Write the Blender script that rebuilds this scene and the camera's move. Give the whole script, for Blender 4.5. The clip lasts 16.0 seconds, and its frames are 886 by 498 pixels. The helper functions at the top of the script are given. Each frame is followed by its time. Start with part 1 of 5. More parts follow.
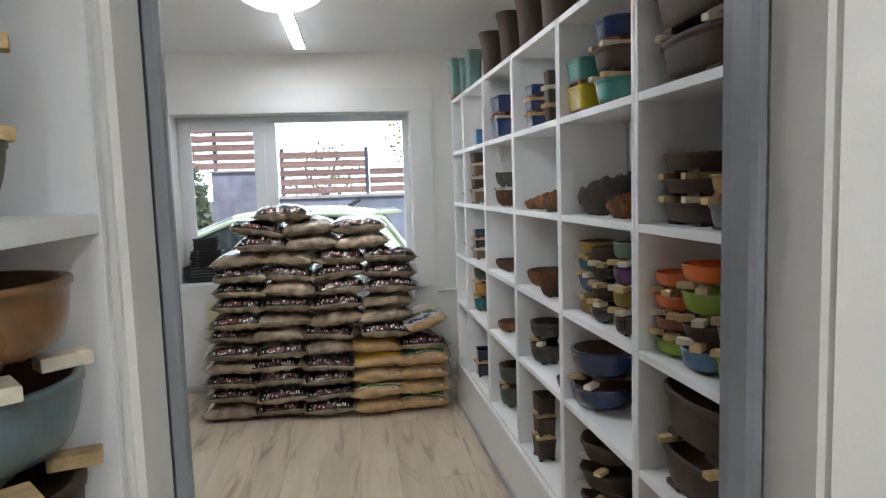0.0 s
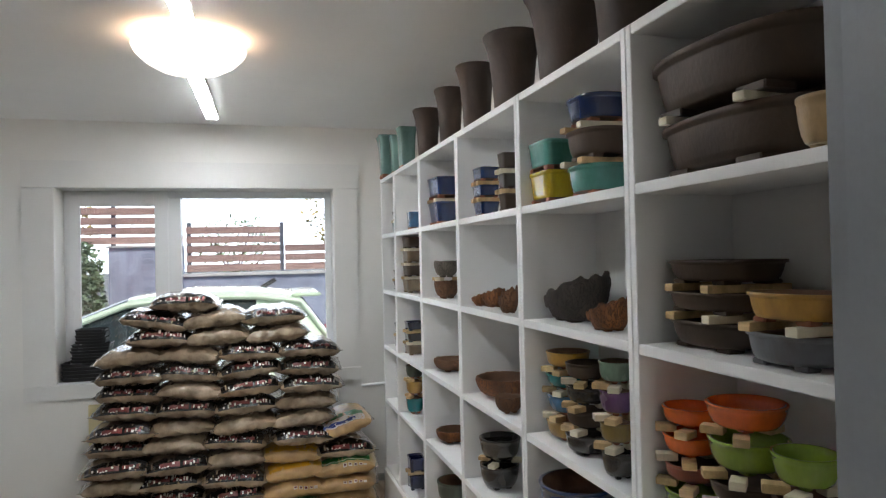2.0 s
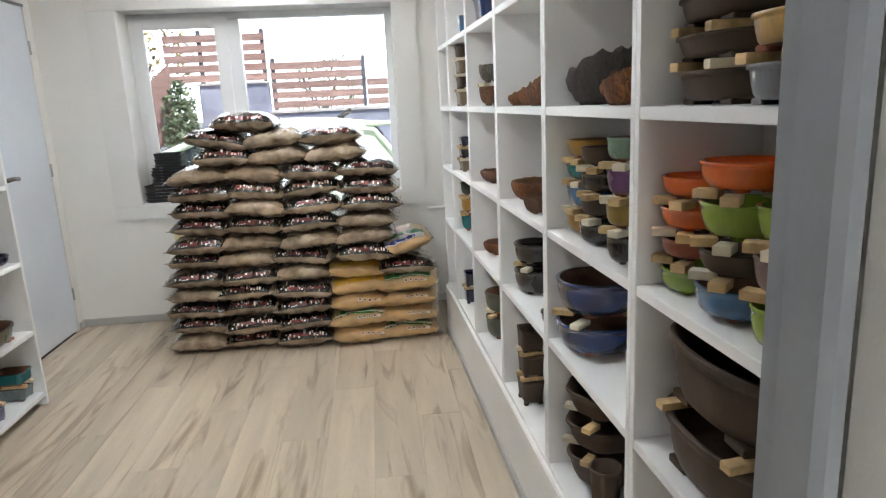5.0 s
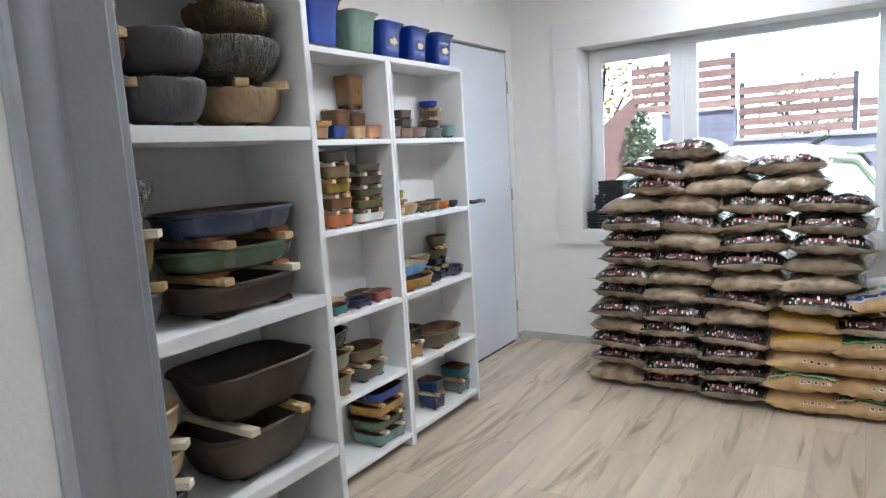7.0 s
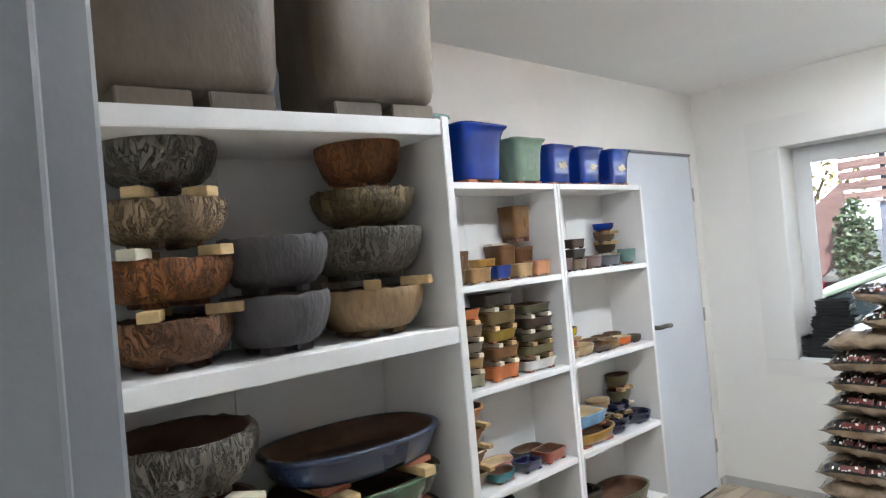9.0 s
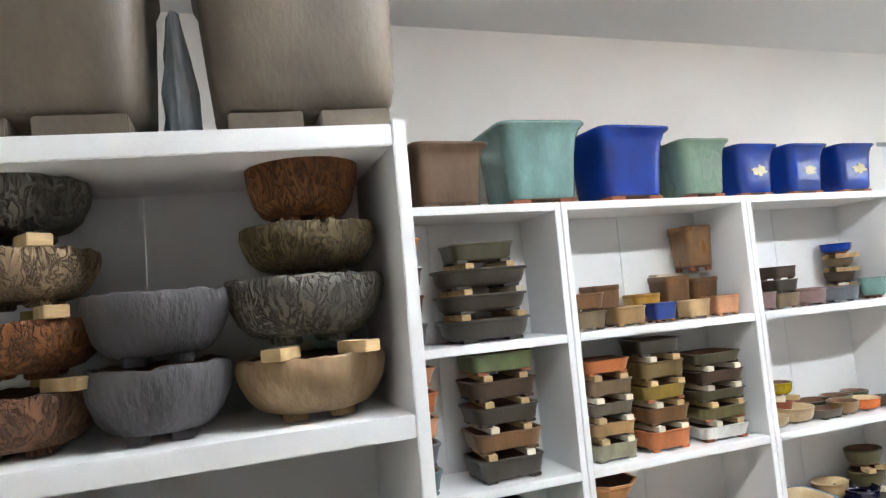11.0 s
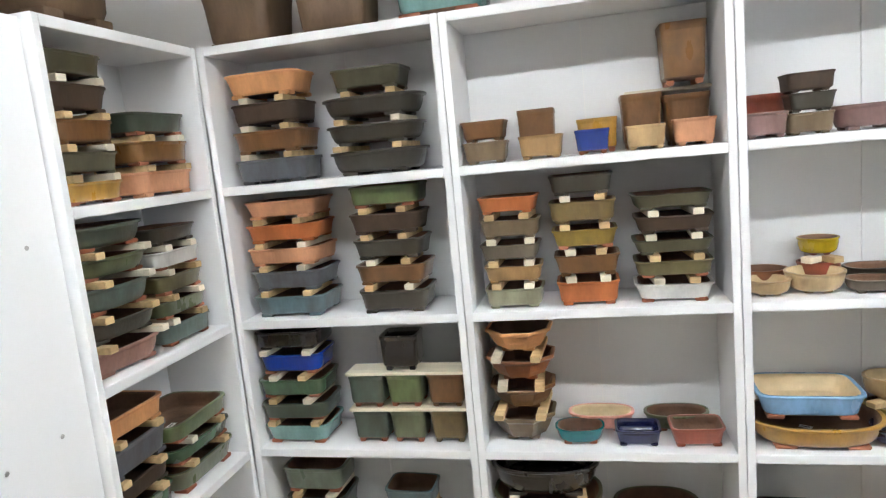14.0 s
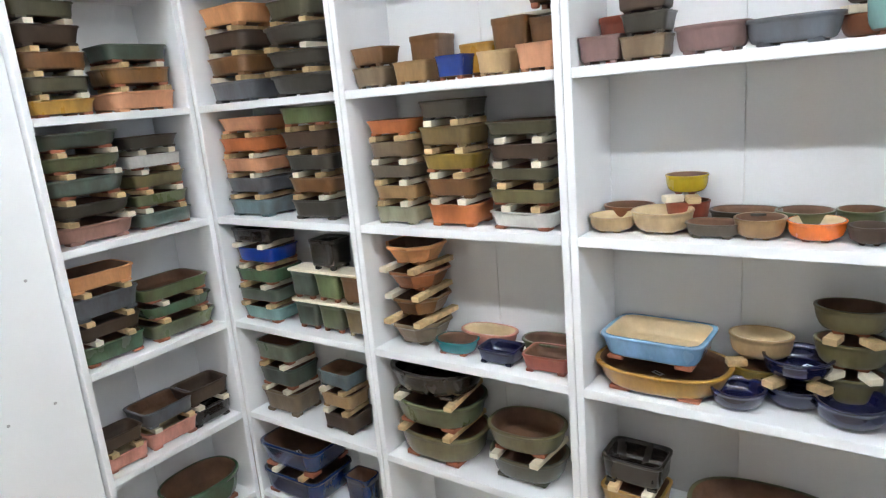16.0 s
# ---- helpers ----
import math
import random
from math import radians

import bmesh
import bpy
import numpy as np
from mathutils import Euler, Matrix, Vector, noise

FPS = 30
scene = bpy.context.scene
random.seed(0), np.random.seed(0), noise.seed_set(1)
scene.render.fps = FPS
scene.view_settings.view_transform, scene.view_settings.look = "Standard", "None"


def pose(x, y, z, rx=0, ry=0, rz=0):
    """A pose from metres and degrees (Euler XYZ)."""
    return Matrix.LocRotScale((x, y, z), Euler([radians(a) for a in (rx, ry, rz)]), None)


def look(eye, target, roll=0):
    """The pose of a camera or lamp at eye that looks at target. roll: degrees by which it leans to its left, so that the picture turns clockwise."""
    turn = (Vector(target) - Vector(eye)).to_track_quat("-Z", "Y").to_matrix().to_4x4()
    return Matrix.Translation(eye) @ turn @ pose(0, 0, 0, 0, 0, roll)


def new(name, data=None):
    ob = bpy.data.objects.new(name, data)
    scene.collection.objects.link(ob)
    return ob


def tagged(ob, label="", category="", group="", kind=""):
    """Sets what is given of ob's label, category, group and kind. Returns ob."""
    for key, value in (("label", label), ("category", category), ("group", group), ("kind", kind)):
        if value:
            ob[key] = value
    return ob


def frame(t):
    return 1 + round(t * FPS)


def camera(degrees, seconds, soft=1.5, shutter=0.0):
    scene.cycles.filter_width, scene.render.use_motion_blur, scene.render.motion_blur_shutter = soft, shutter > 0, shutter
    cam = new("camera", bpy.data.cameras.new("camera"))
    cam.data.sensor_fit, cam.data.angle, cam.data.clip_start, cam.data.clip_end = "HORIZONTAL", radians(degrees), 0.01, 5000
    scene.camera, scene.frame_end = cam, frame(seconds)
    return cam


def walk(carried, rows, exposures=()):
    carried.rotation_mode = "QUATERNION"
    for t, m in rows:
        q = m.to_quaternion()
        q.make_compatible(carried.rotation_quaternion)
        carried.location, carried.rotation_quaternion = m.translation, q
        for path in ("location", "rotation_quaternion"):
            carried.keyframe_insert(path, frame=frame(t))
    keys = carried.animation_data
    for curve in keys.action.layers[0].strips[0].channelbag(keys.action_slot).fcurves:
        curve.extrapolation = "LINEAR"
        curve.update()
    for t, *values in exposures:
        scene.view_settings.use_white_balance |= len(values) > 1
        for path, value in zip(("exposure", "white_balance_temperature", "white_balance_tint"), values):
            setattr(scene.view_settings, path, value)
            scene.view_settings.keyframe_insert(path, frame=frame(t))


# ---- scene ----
cam = camera(68.6, 16.0, soft=1.25)
PATH = [
    (0, (0.393, 0.483, 1.438), (0.645, 2.457, 1.244), -1.8),
    (0.5, (0.414, 0.615, 1.449), (0.57, 2.602, 1.279), -2.4),
    (1, (0.41, 0.727, 1.452), (0.616, 2.711, 1.31), -1.2),
    (1.5, (0.381, 0.816, 1.478), (0.767, 2.776, 1.38), -0.8),
    (2, (0.371, 0.865, 1.512), (0.886, 2.797, 1.536), -1.3),
    (2.5, (0.358, 0.883, 1.521), (0.909, 2.804, 1.604), -2.1),
    (3, (0.358, 0.903, 1.493), (0.952, 2.813, 1.493), -2.6),
    (5.5, (0.646, 0.918, 1.309), (0.552, 2.861, 0.846), -2.0),
    (6, (0.639, 0.985, 1.277), (0.203, 2.892, 0.86), -0.8),
    (6.5, (0.654, 1.081, 1.301), (-0.061, 2.911, 0.927), -2.2),
    (7, (0.716, 1.115, 1.331), (-0.377, 2.767, 1.054), -3.6),
    (7.5, (0.776, 1.13, 1.388), (-0.538, 2.626, 1.202), -3.4),
    (8, (0.698, 1.173, 1.437), (-0.664, 2.635, 1.355), -2.9),
    (8.5, (0.606, 1.245, 1.497), (-0.762, 2.703, 1.475), -4.1),
    (9, (0.524, 1.395, 1.534), (-0.96, 2.735, 1.56), -5.1),
    (9.2, (0.494, 1.463, 1.555), (-1.057, 2.725, 1.598), -4.8),
    (11.5, (0.474, 2.087, 1.537), (-1.462, 2.58, 1.628), -4.9),
    (12, (0.506, 2.269, 1.516), (-1.469, 2.584, 1.488), -4.6),
    (12.5, (0.48, 2.444, 1.496), (-1.51, 2.636, 1.438), -4.9),
    (13, (0.472, 2.683, 1.5), (-1.526, 2.69, 1.419), -4.9),
    (13.5, (0.49, 2.943, 1.517), (-1.468, 2.602, 1.292), -5.6),
    (14, (0.462, 3.135, 1.464), (-1.463, 2.676, 1.175), -5.5),
    (14.5, (0.388, 3.389, 1.443), (-1.518, 2.873, 1.127), -5.2),
    (15, (0.332, 3.635, 1.441), (-1.482, 2.874, 1.081), -7.8),
    (15.5, (0.315, 3.869, 1.431), (-1.324, 2.84, 0.928), -7.6),
    (16, (0.23, 4.024, 1.398), (-1.349, 2.887, 0.938), -5.1),
]
EXPOSURES = [(0, -0.09, 6100, 10), (1.5, -0.09, 6150, 10), (3, -0.04, 6400, 10), (5.5, 0.5, 6250, 10), (6.5, 0.53, 5850, 10), (7.5, 0.59, 5850, 10), (9, 0.66, 6050, 10), (11.5, 0.95, 6100, 10), (13, 0.74, 6300, 10), (14.5, 0.88, 6050, 10), (16, 0.88, 5950, 10)]
walk(cam, [(t, look(eye, target, roll)) for t, eye, target, roll in PATH], exposures=EXPOSURES)

# ---- light ----
world = bpy.data.worlds.new("sky")
scene.world = world
world.use_nodes = True
wn = world.node_tree
sky = wn.nodes.new("ShaderNodeTexSky")
sky.sky_type, sky.sun_disc = 'NISHITA', False
sky.sun_elevation, sky.sun_rotation = radians(54.6), radians(140.2)
sky.air_density, sky.dust_density = 1.0, 2.0
wn.nodes["Background"].inputs[1].default_value = 0.15
wn.links.new(sky.outputs[0], wn.nodes["Background"].inputs[0])
sun = new("sun", bpy.data.lights.new("sun", 'SUN'))
sun.data.energy, sun.data.angle, sun.data.color = 5.0, radians(4), (1.0, 0.95, 0.88)
sun.matrix_world = look((5, 2, 11), (0, 8, 0))
scene.view_settings.exposure = 0.0

# ---- materials ----
MATS = {}


def mat(name, col, rough=0.5, metal=0.0, var=0.12, scale=6.0, fine=60.0, bump=0.05, stretch=(1, 1, 1), coat=0.0, col2=None, rand=0.0):
    """A painted, glazed or plain surface: colour broken up at two scales, with fine relief."""
    if name in MATS:
        return MATS[name]
    m = bpy.data.materials.new(name)
    MATS[name] = m
    m.use_nodes = True
    t = m.node_tree
    N, L = t.nodes, t.links
    b = N["Principled BSDF"]
    tc = N.new("ShaderNodeTexCoord")
    mp = N.new("ShaderNodeMapping")
    mp.inputs["Scale"].default_value = stretch
    L.new(tc.outputs["Object"], mp.inputs[0])
    oi = N.new("ShaderNodeObjectInfo")
    add = N.new("ShaderNodeVectorMath")
    mul = N.new("ShaderNodeMath")
    mul.operation = 'MULTIPLY'
    mul.inputs[1].default_value = 17.0
    L.new(oi.outputs["Random"], mul.inputs[0])
    L.new(mp.outputs[0], add.inputs[0])
    L.new(mul.outputs[0], add.inputs[1])
    n1, n2 = N.new("ShaderNodeTexNoise"), N.new("ShaderNodeTexNoise")
    n1.inputs["Scale"].default_value, n2.inputs["Scale"].default_value = scale, fine
    n1.inputs["Detail"].default_value, n2.inputs["Detail"].default_value = 4, 3
    L.new(add.outputs[0], n1.inputs[0])
    L.new(add.outputs[0], n2.inputs[0])
    mix = N.new("ShaderNodeMix")
    mix.data_type = 'RGBA'
    c2 = col2 or tuple(max(0, c * (1 - 2.2 * var)) for c in col)
    mix.inputs[6].default_value, mix.inputs[7].default_value = (*[min(1, c * (1 + var)) for c in col], 1), (*c2, 1)
    rr = N.new("ShaderNodeMapRange")
    rr.inputs[1].default_value, rr.inputs[2].default_value = 0.32, 0.68
    L.new(n1.outputs[0], rr.inputs[0])
    L.new(rr.outputs[0], mix.inputs[0])
    hs = N.new("ShaderNodeHueSaturation")
    mr = N.new("ShaderNodeMapRange")
    mr.inputs[3].default_value, mr.inputs[4].default_value = 1 - var, 1 + var
    L.new(n2.outputs[0], mr.inputs[0])
    L.new(mix.outputs[2], hs.inputs["Color"])
    if rand:
        m3 = N.new("ShaderNodeMapRange")
        m3.inputs[3].default_value, m3.inputs[4].default_value = 1 - rand, 1 + rand
        L.new(oi.outputs["Random"], m3.inputs[0])
        m4 = N.new("ShaderNodeMath")
        m4.operation = 'MULTIPLY'
        L.new(mr.outputs[0], m4.inputs[0])
        L.new(m3.outputs[0], m4.inputs[1])
        L.new(m4.outputs[0], hs.inputs["Value"])
    else:
        L.new(mr.outputs[0], hs.inputs["Value"])
    L.new(hs.outputs[0], b.inputs["Base Color"])
    b.inputs["Metallic"].default_value = metal
    r2 = N.new("ShaderNodeMapRange")
    r2.inputs[3].default_value, r2.inputs[4].default_value = max(0.02, rough - 0.1), min(1, rough + 0.1)
    L.new(n1.outputs[0], r2.inputs[0])
    L.new(r2.outputs[0], b.inputs["Roughness"])
    if coat:
        b.inputs["Coat Weight"].default_value = coat
        b.inputs["Coat Roughness"].default_value = 0.08
    if bump:
        bp = N.new("ShaderNodeBump")
        bp.inputs["Strength"].default_value, bp.inputs["Distance"].default_value = bump, 0.01
        L.new(n2.outputs[0], bp.inputs["Height"])
        L.new(bp.outputs[0], b.inputs["Normal"])
    return m


def glow(name, col, power):
    m = bpy.data.materials.new(name)
    m.use_nodes = True
    b = m.node_tree.nodes["Principled BSDF"]
    b.inputs["Base Color"].default_value = (0.9, 0.9, 0.9, 1)
    b.inputs["Emission Color"].default_value, b.inputs["Emission Strength"].default_value = (*col, 1), power
    return m


def floor_mat():
    """Pale oak laminate with dark heart streaks along the plank."""
    m = mat("laminate", (0.60, 0.505, 0.385), 0.38, 0, 0.07, 1.2, 30, 0.03, (9, 1, 9), rand=0.10)
    t = m.node_tree
    N, L = t.nodes, t.links
    hs = next(n for n in N if n.type == 'HUE_SAT')
    b = N["Principled BSDF"]
    addn = next(n for n in N if n.type == 'VECT_MATH')
    n3 = N.new("ShaderNodeTexNoise")
    n3.inputs["Scale"].default_value, n3.inputs["Detail"].default_value, n3.inputs["Distortion"].default_value = 1.15, 6, 1.6
    L.new(addn.outputs[0], n3.inputs[0])
    r = N.new("ShaderNodeValToRGB")
    r.color_ramp.elements[0].position, r.color_ramp.elements[0].color = 0.31, (0.36, 0.26, 0.17, 1)
    r.color_ramp.elements[1].position, r.color_ramp.elements[1].color = 0.455, (1, 1, 1, 1)
    L.new(n3.outputs[0], r.inputs[0])
    mx = N.new("ShaderNodeMix")
    mx.data_type, mx.blend_type = 'RGBA', 'MULTIPLY'
    mx.inputs[0].default_value = 0.62
    L.new(hs.outputs[0], mx.inputs[6])
    L.new(r.outputs[0], mx.inputs[7])
    L.new(mx.outputs[2], b.inputs["Base Color"])
    return m


def glass_mat():
    m = bpy.data.materials.new("window_glass")
    m.use_nodes = True
    b = m.node_tree.nodes["Principled BSDF"]
    b.inputs["Transmission Weight"].default_value, b.inputs["Roughness"].default_value, b.inputs["IOR"].default_value = 1.0, 0.0, 1.45
    return m


WALL = mat("wall_paint", (0.84, 0.825, 0.79), 0.75, 0, 0.025, 1.5, 180, 0.08)
CEIL = mat("ceiling_paint", (0.84, 0.84, 0.83), 0.8, 0, 0.02, 1.2, 160, 0.06)
BOARD = mat("white_melamine", (0.88, 0.88, 0.875), 0.42, 0, 0.02, 2.5, 220, 0.03)
BACKING = mat("white_hardboard", (0.78, 0.78, 0.77), 0.6, 0, 0.025, 2.0, 200, 0.03)
TRIMM = mat("white_trim", (0.80, 0.79, 0.765), 0.5, 0, 0.02, 2, 120, 0.03)
PVC = mat("white_pvc", (0.82, 0.83, 0.84), 0.3, 0, 0.015, 2, 90, 0.01)
STEEL = mat("grey_frame_paint", (0.27, 0.285, 0.305), 0.42, 0, 0.06, 3, 90, 0.04)
METAL = mat("brushed_metal", (0.5, 0.49, 0.47), 0.32, 1.0, 0.06, 9, 120, 0.02)
DARK = mat("black_plastic", (0.018, 0.018, 0.02), 0.45, 0, 0.15, 8, 60, 0.05)
GAP = mat("dark_gap", (0.05, 0.05, 0.05), 0.7, 0, 0.1, 8, 60, 0.02)
LAM = floor_mat()
GLASS = glass_mat()


# ---- mesh helpers ----
def mesh_from(bm, name, material=None, smooth=False):
    me = bpy.data.meshes.new(name)
    bm.normal_update()
    bm.to_mesh(me)
    bm.free()
    if material:
        me.materials.append(material)
    if smooth:
        for p in me.polygons:
            p.use_smooth = True
    return me


def part(name, bm, material, parent=None, label="", smooth=False):
    ob = new(name, mesh_from(bm, name, material, smooth) if isinstance(bm, bmesh.types.BMesh) else bm)
    if parent:
        ob.parent = parent
    if label:
        ob["label"] = label
    return ob


def box(x0, y0, z0, x1, y1, z1, bev=0.0, bm=None):
    own = bm is None
    bm = bm or bmesh.new()
    r = bmesh.ops.create_cube(bm, size=1)
    vs = r["verts"]
    for v in vs:
        v.co = Vector((x0 + (v.co.x + .5) * (x1 - x0), y0 + (v.co.y + .5) * (y1 - y0), z0 + (v.co.z + .5) * (z1 - z0)))
    if bev:
        es = {e for v in vs for e in v.link_edges}
        bmesh.ops.bevel(bm, geom=list(es), offset=bev, segments=2, affect='EDGES', clamp_overlap=True)
    return bm


def empty(name, m=None):
    e = new(name)
    e.empty_display_size = 0.05
    if m is not None:
        e.matrix_world = m
    return e


def lathe(rings, seg=32, cap0=True, cap1=True, shape=None, bm=None):
    """Rings of (half length, half width, z, squareness): 2 is an ellipse, 8 nearly a box."""
    bm = bm or bmesh.new()
    loops = []
    for a, b, z, n in rings:
        lp = []
        for i in range(seg):
            th = 2 * math.pi * (i + 0.5) / seg
            c, s = math.cos(th), math.sin(th)
            if n > 2.01:
                k = (abs(c) ** n + abs(s) ** n) ** (-1 / n)
                x, y = a * c * k, b * s * k
            else:
                x, y = a * c, b * s
            if shape:
                x, y, z2 = shape(x, y, z, th)
            else:
                z2 = z
            lp.append(bm.verts.new((x, y, z2)))
        loops.append(lp)
    for p, q in zip(loops, loops[1:]):
        for i in range(seg):
            bm.faces.new((p[i], p[(i + 1) % seg], q[(i + 1) % seg], q[i]))
    if cap0:
        bm.faces.new(list(reversed(loops[0])))
    if cap1:
        bm.faces.new(loops[-1])
    return bm


def tube(path, r, seg=8, bm=None):
    """A round bar along a path of points."""
    bm = bm or bmesh.new()
    pts = [Vector(p) for p in path]
    loops = []
    for i, p in enumerate(pts):
        d = (pts[min(i + 1, len(pts) - 1)] - pts[max(i - 1, 0)]).normalized()
        u = d.cross(Vector((0, 0, 1)))
        if u.length < 0.1:
            u = d.cross(Vector((1, 0, 0)))
        u.normalize()
        w = d.cross(u)
        loops.append([bm.verts.new(p + r * (math.cos(2 * math.pi * k / seg) * u + math.sin(2 * math.pi * k / seg) * w)) for k in range(seg)])
    for a, b in zip(loops, loops[1:]):
        for k in range(seg):
            bm.faces.new((a[k], a[(k + 1) % seg], b[(k + 1) % seg], b[k]))
    bm.faces.new(list(reversed(loops[0])))
    bm.faces.new(loops[-1])
    bmesh.ops.recalc_face_normals(bm, faces=bm.faces)
    return bm


def structure(name, bm, material, label, category):
    return tagged(part(name, bm, material), label, category, kind="structure")


# ---- the rooms ----
XL, XR, YF, ZC = -1.38, 1.42, 5.28, 2.40      # left wall, right wall, window wall, ceiling of the pot room
Y0, Y1, Y1R = 1.355, 1.515, 1.422                          # the wall with the doorway
DX0, DX1, DZ = 0.14, 0.957, 1.97               # doorway
WX0, WX1, WZ0, WZ1 = -0.89, 0.79, 0.785, 1.985  # window opening
FX0, FX1, FY = -1.6, 1.75, -1.6                # the front room

bm = box(XL - 0.2, FY, -0.06, XR + 0.2, YF + 0.1, -0.012)
box(FX0, FY, -0.06, XL - 0.2, Y0, -0.012, bm=bm)
box(XR + 0.2, FY, -0.06, FX1, Y0, -0.012, bm=bm)
floor = structure("floor", bm, GAP, "pale oak laminate floor laid in long planks", "floor")
structure("ceiling", box(FX0 - 0.1, FY - 0.1, ZC, FX1 + 0.1, YF + 0.4, ZC + 0.12), CEIL, "matt white painted plaster ceiling", "ceiling")

# window wall with its opening
bm = box(XL - 0.2, YF, -0.06, WX0, YF + 0.36, ZC)
box(WX1, YF, -0.06, XR + 0.2, YF + 0.36, ZC, bm=bm)
box(WX0, YF, -0.06, WX1, YF + 0.36, WZ0, bm=bm)
box(WX0, YF, WZ1, WX1, YF + 0.36, ZC, bm=bm)
structure("wall_north", bm, WALL, "off-white plastered wall with a wide window", "wall")

# left wall with the white door leaf in it
DY0, DY1, DH = 4.50, 5.20, 2.02
bm = box(XL - 0.2, Y1, -0.06, XL, DY0, ZC)
box(XL - 0.2, DY1, -0.06, XL, YF, ZC, bm=bm)
box(XL - 0.2, DY0, DH, XL, DY1, ZC, bm=bm)
box(XL - 0.2, DY0, -0.06, XL - 0.08, DY1, DH, bm=bm)
structure("wall_west", bm, WALL, "off-white plastered wall behind the shelves", "wall")
structure("wall_east", box(XR, Y1R, -0.06, XR + 0.2, YF, ZC), WALL, "off-white plastered wall behind the shelves", "wall")

# wall with the doorway, and the front room
bm = box(FX0, Y0, -0.06, DX0 - 0.081, Y1, ZC)
box(DX1 + 0.012, Y0, -0.06, FX1, Y1R, ZC, bm=bm)
box(DX0 - 0.012, Y0, DZ + 0.012, DX1 + 0.012, 1.447, ZC, bm=bm)
box(DX0 - 0.081, Y0, DZ + 0.046, DX0 - 0.012, Y1, ZC, bm=bm)
structure("wall_south", bm, WALL, "off-white plastered wall with an open doorway", "wall")
bm = box(FX0 - 0.1, FY, -0.06, FX0, Y0, ZC)
structure("wall_front_west", bm, WALL, "off-white plastered wall of the front room", "wall")
structure("wall_front_east", box(FX1, FY, -0.06, FX1 + 0.1, Y0, ZC), WALL, "off-white plastered wall of the front room", "wall")
structure("wall_front_south", box(FX0 - 0.1, FY - 0.1, -0.06, FX1 + 0.1, FY, ZC), WALL, "off-white plastered wall of the front room", "wall")

# steel door frame
frame_ob = tagged(empty("door_1"), "grey painted steel door frame in a doorway", "door frame", kind="structure")


def jamb(x, s, Y1):
    """Side of the frame; s = 1 where the doorway lies towards +x."""
    bm = bmesh.new()
    prof = [(-0.011, Y0 - 0.012), (-0.008, Y0 - 0.016), (0.004, Y0 - 0.016), (0.012, Y0 - 0.008), (0.012, Y0 + 0.03), (0.0, Y0 + 0.035),
            (0.0, Y1 - 0.008), (0.002, Y1 + 0.012), (-0.004, Y1 + 0.016), (-0.04, Y1 + 0.016), (-0.045, Y1 + 0.01), (-0.045, Y1 + 0.001),
            (-0.011, Y1 + 0.001)]
    lo = [bm.verts.new((x + s * a, b, 0)) for a, b in prof]
    hi = [bm.verts.new((x + s * a, b, DZ + 0.045)) for a, b in prof]
    n = len(prof)
    for i in range(n):
        bm.faces.new((lo[i], lo[(i + 1) % n], hi[(i + 1) % n], hi[i]))
    bm.faces.new(lo)
    bm.faces.new(hi)
    bmesh.ops.recalc_face_normals(bm, faces=bm.faces)
    return bm


def rebated_jamb(x, y):
    """Latch side of the frame: rounded lip, broad face, set-back strip."""
    bm = bmesh.new()
    prof = [(-0.011, y - 0.012), (-0.008, y - 0.016), (0.003, y - 0.016), (0.007, y - 0.0145)] + [
            (0.010 - 0.014 * (0.5 - 0.5 * math.cos(math.pi * i / 12)), y - 0.010 + 0.042 * i / 12) for i in range(13)] + [
            (-0.012, 1.470), (-0.014, 1.473), (-0.018, 1.475), (-0.056, 1.477), (-0.070, 1.514), (-0.074, 1.518), (-0.100, 1.518), (-0.100, 1.516), (-0.080, 1.516),
            (-0.080, y - 0.002), (-0.011, y - 0.002)]
    lo = [bm.verts.new((x + a, b, 0)) for a, b in prof]
    hi = [bm.verts.new((x + a, b, DZ + 0.045)) for a, b in prof]
    n = len(prof)
    for i in range(n):
        bm.faces.new((lo[i], lo[(i + 1) % n], hi[(i + 1) % n], hi[i]))
    bm.faces.new(lo)
    bm.faces.new(hi)
    bmesh.ops.recalc_face_normals(bm, faces=bm.faces)
    return bm


part("jamb", rebated_jamb(DX0, 1.388), STEEL, frame_ob)
part("jamb", jamb(DX1, -1, Y1R), STEEL, frame_ob)
part("lintel", box(DX0 + 0.013, Y0 - 0.012, DZ, DX1 - 0.013, Y1R + 0.012, DZ + 0.011, 0.003), STEEL, frame_ob)
# solid dark boxes: the shade inside the latch holes is put in as colour
for z0, z1 in ((1.003, 1.045), (0.908, 0.973)):
    hole = box(0.070, 1.487, z0, 0.0788, 1.4995, z1)
    for v in hole.verts:
        v.co.x -= 0.378 * (v.co.y - 1.4932)
    part("strike_hole", hole, GAP, frame_ob, "dark latch hole")

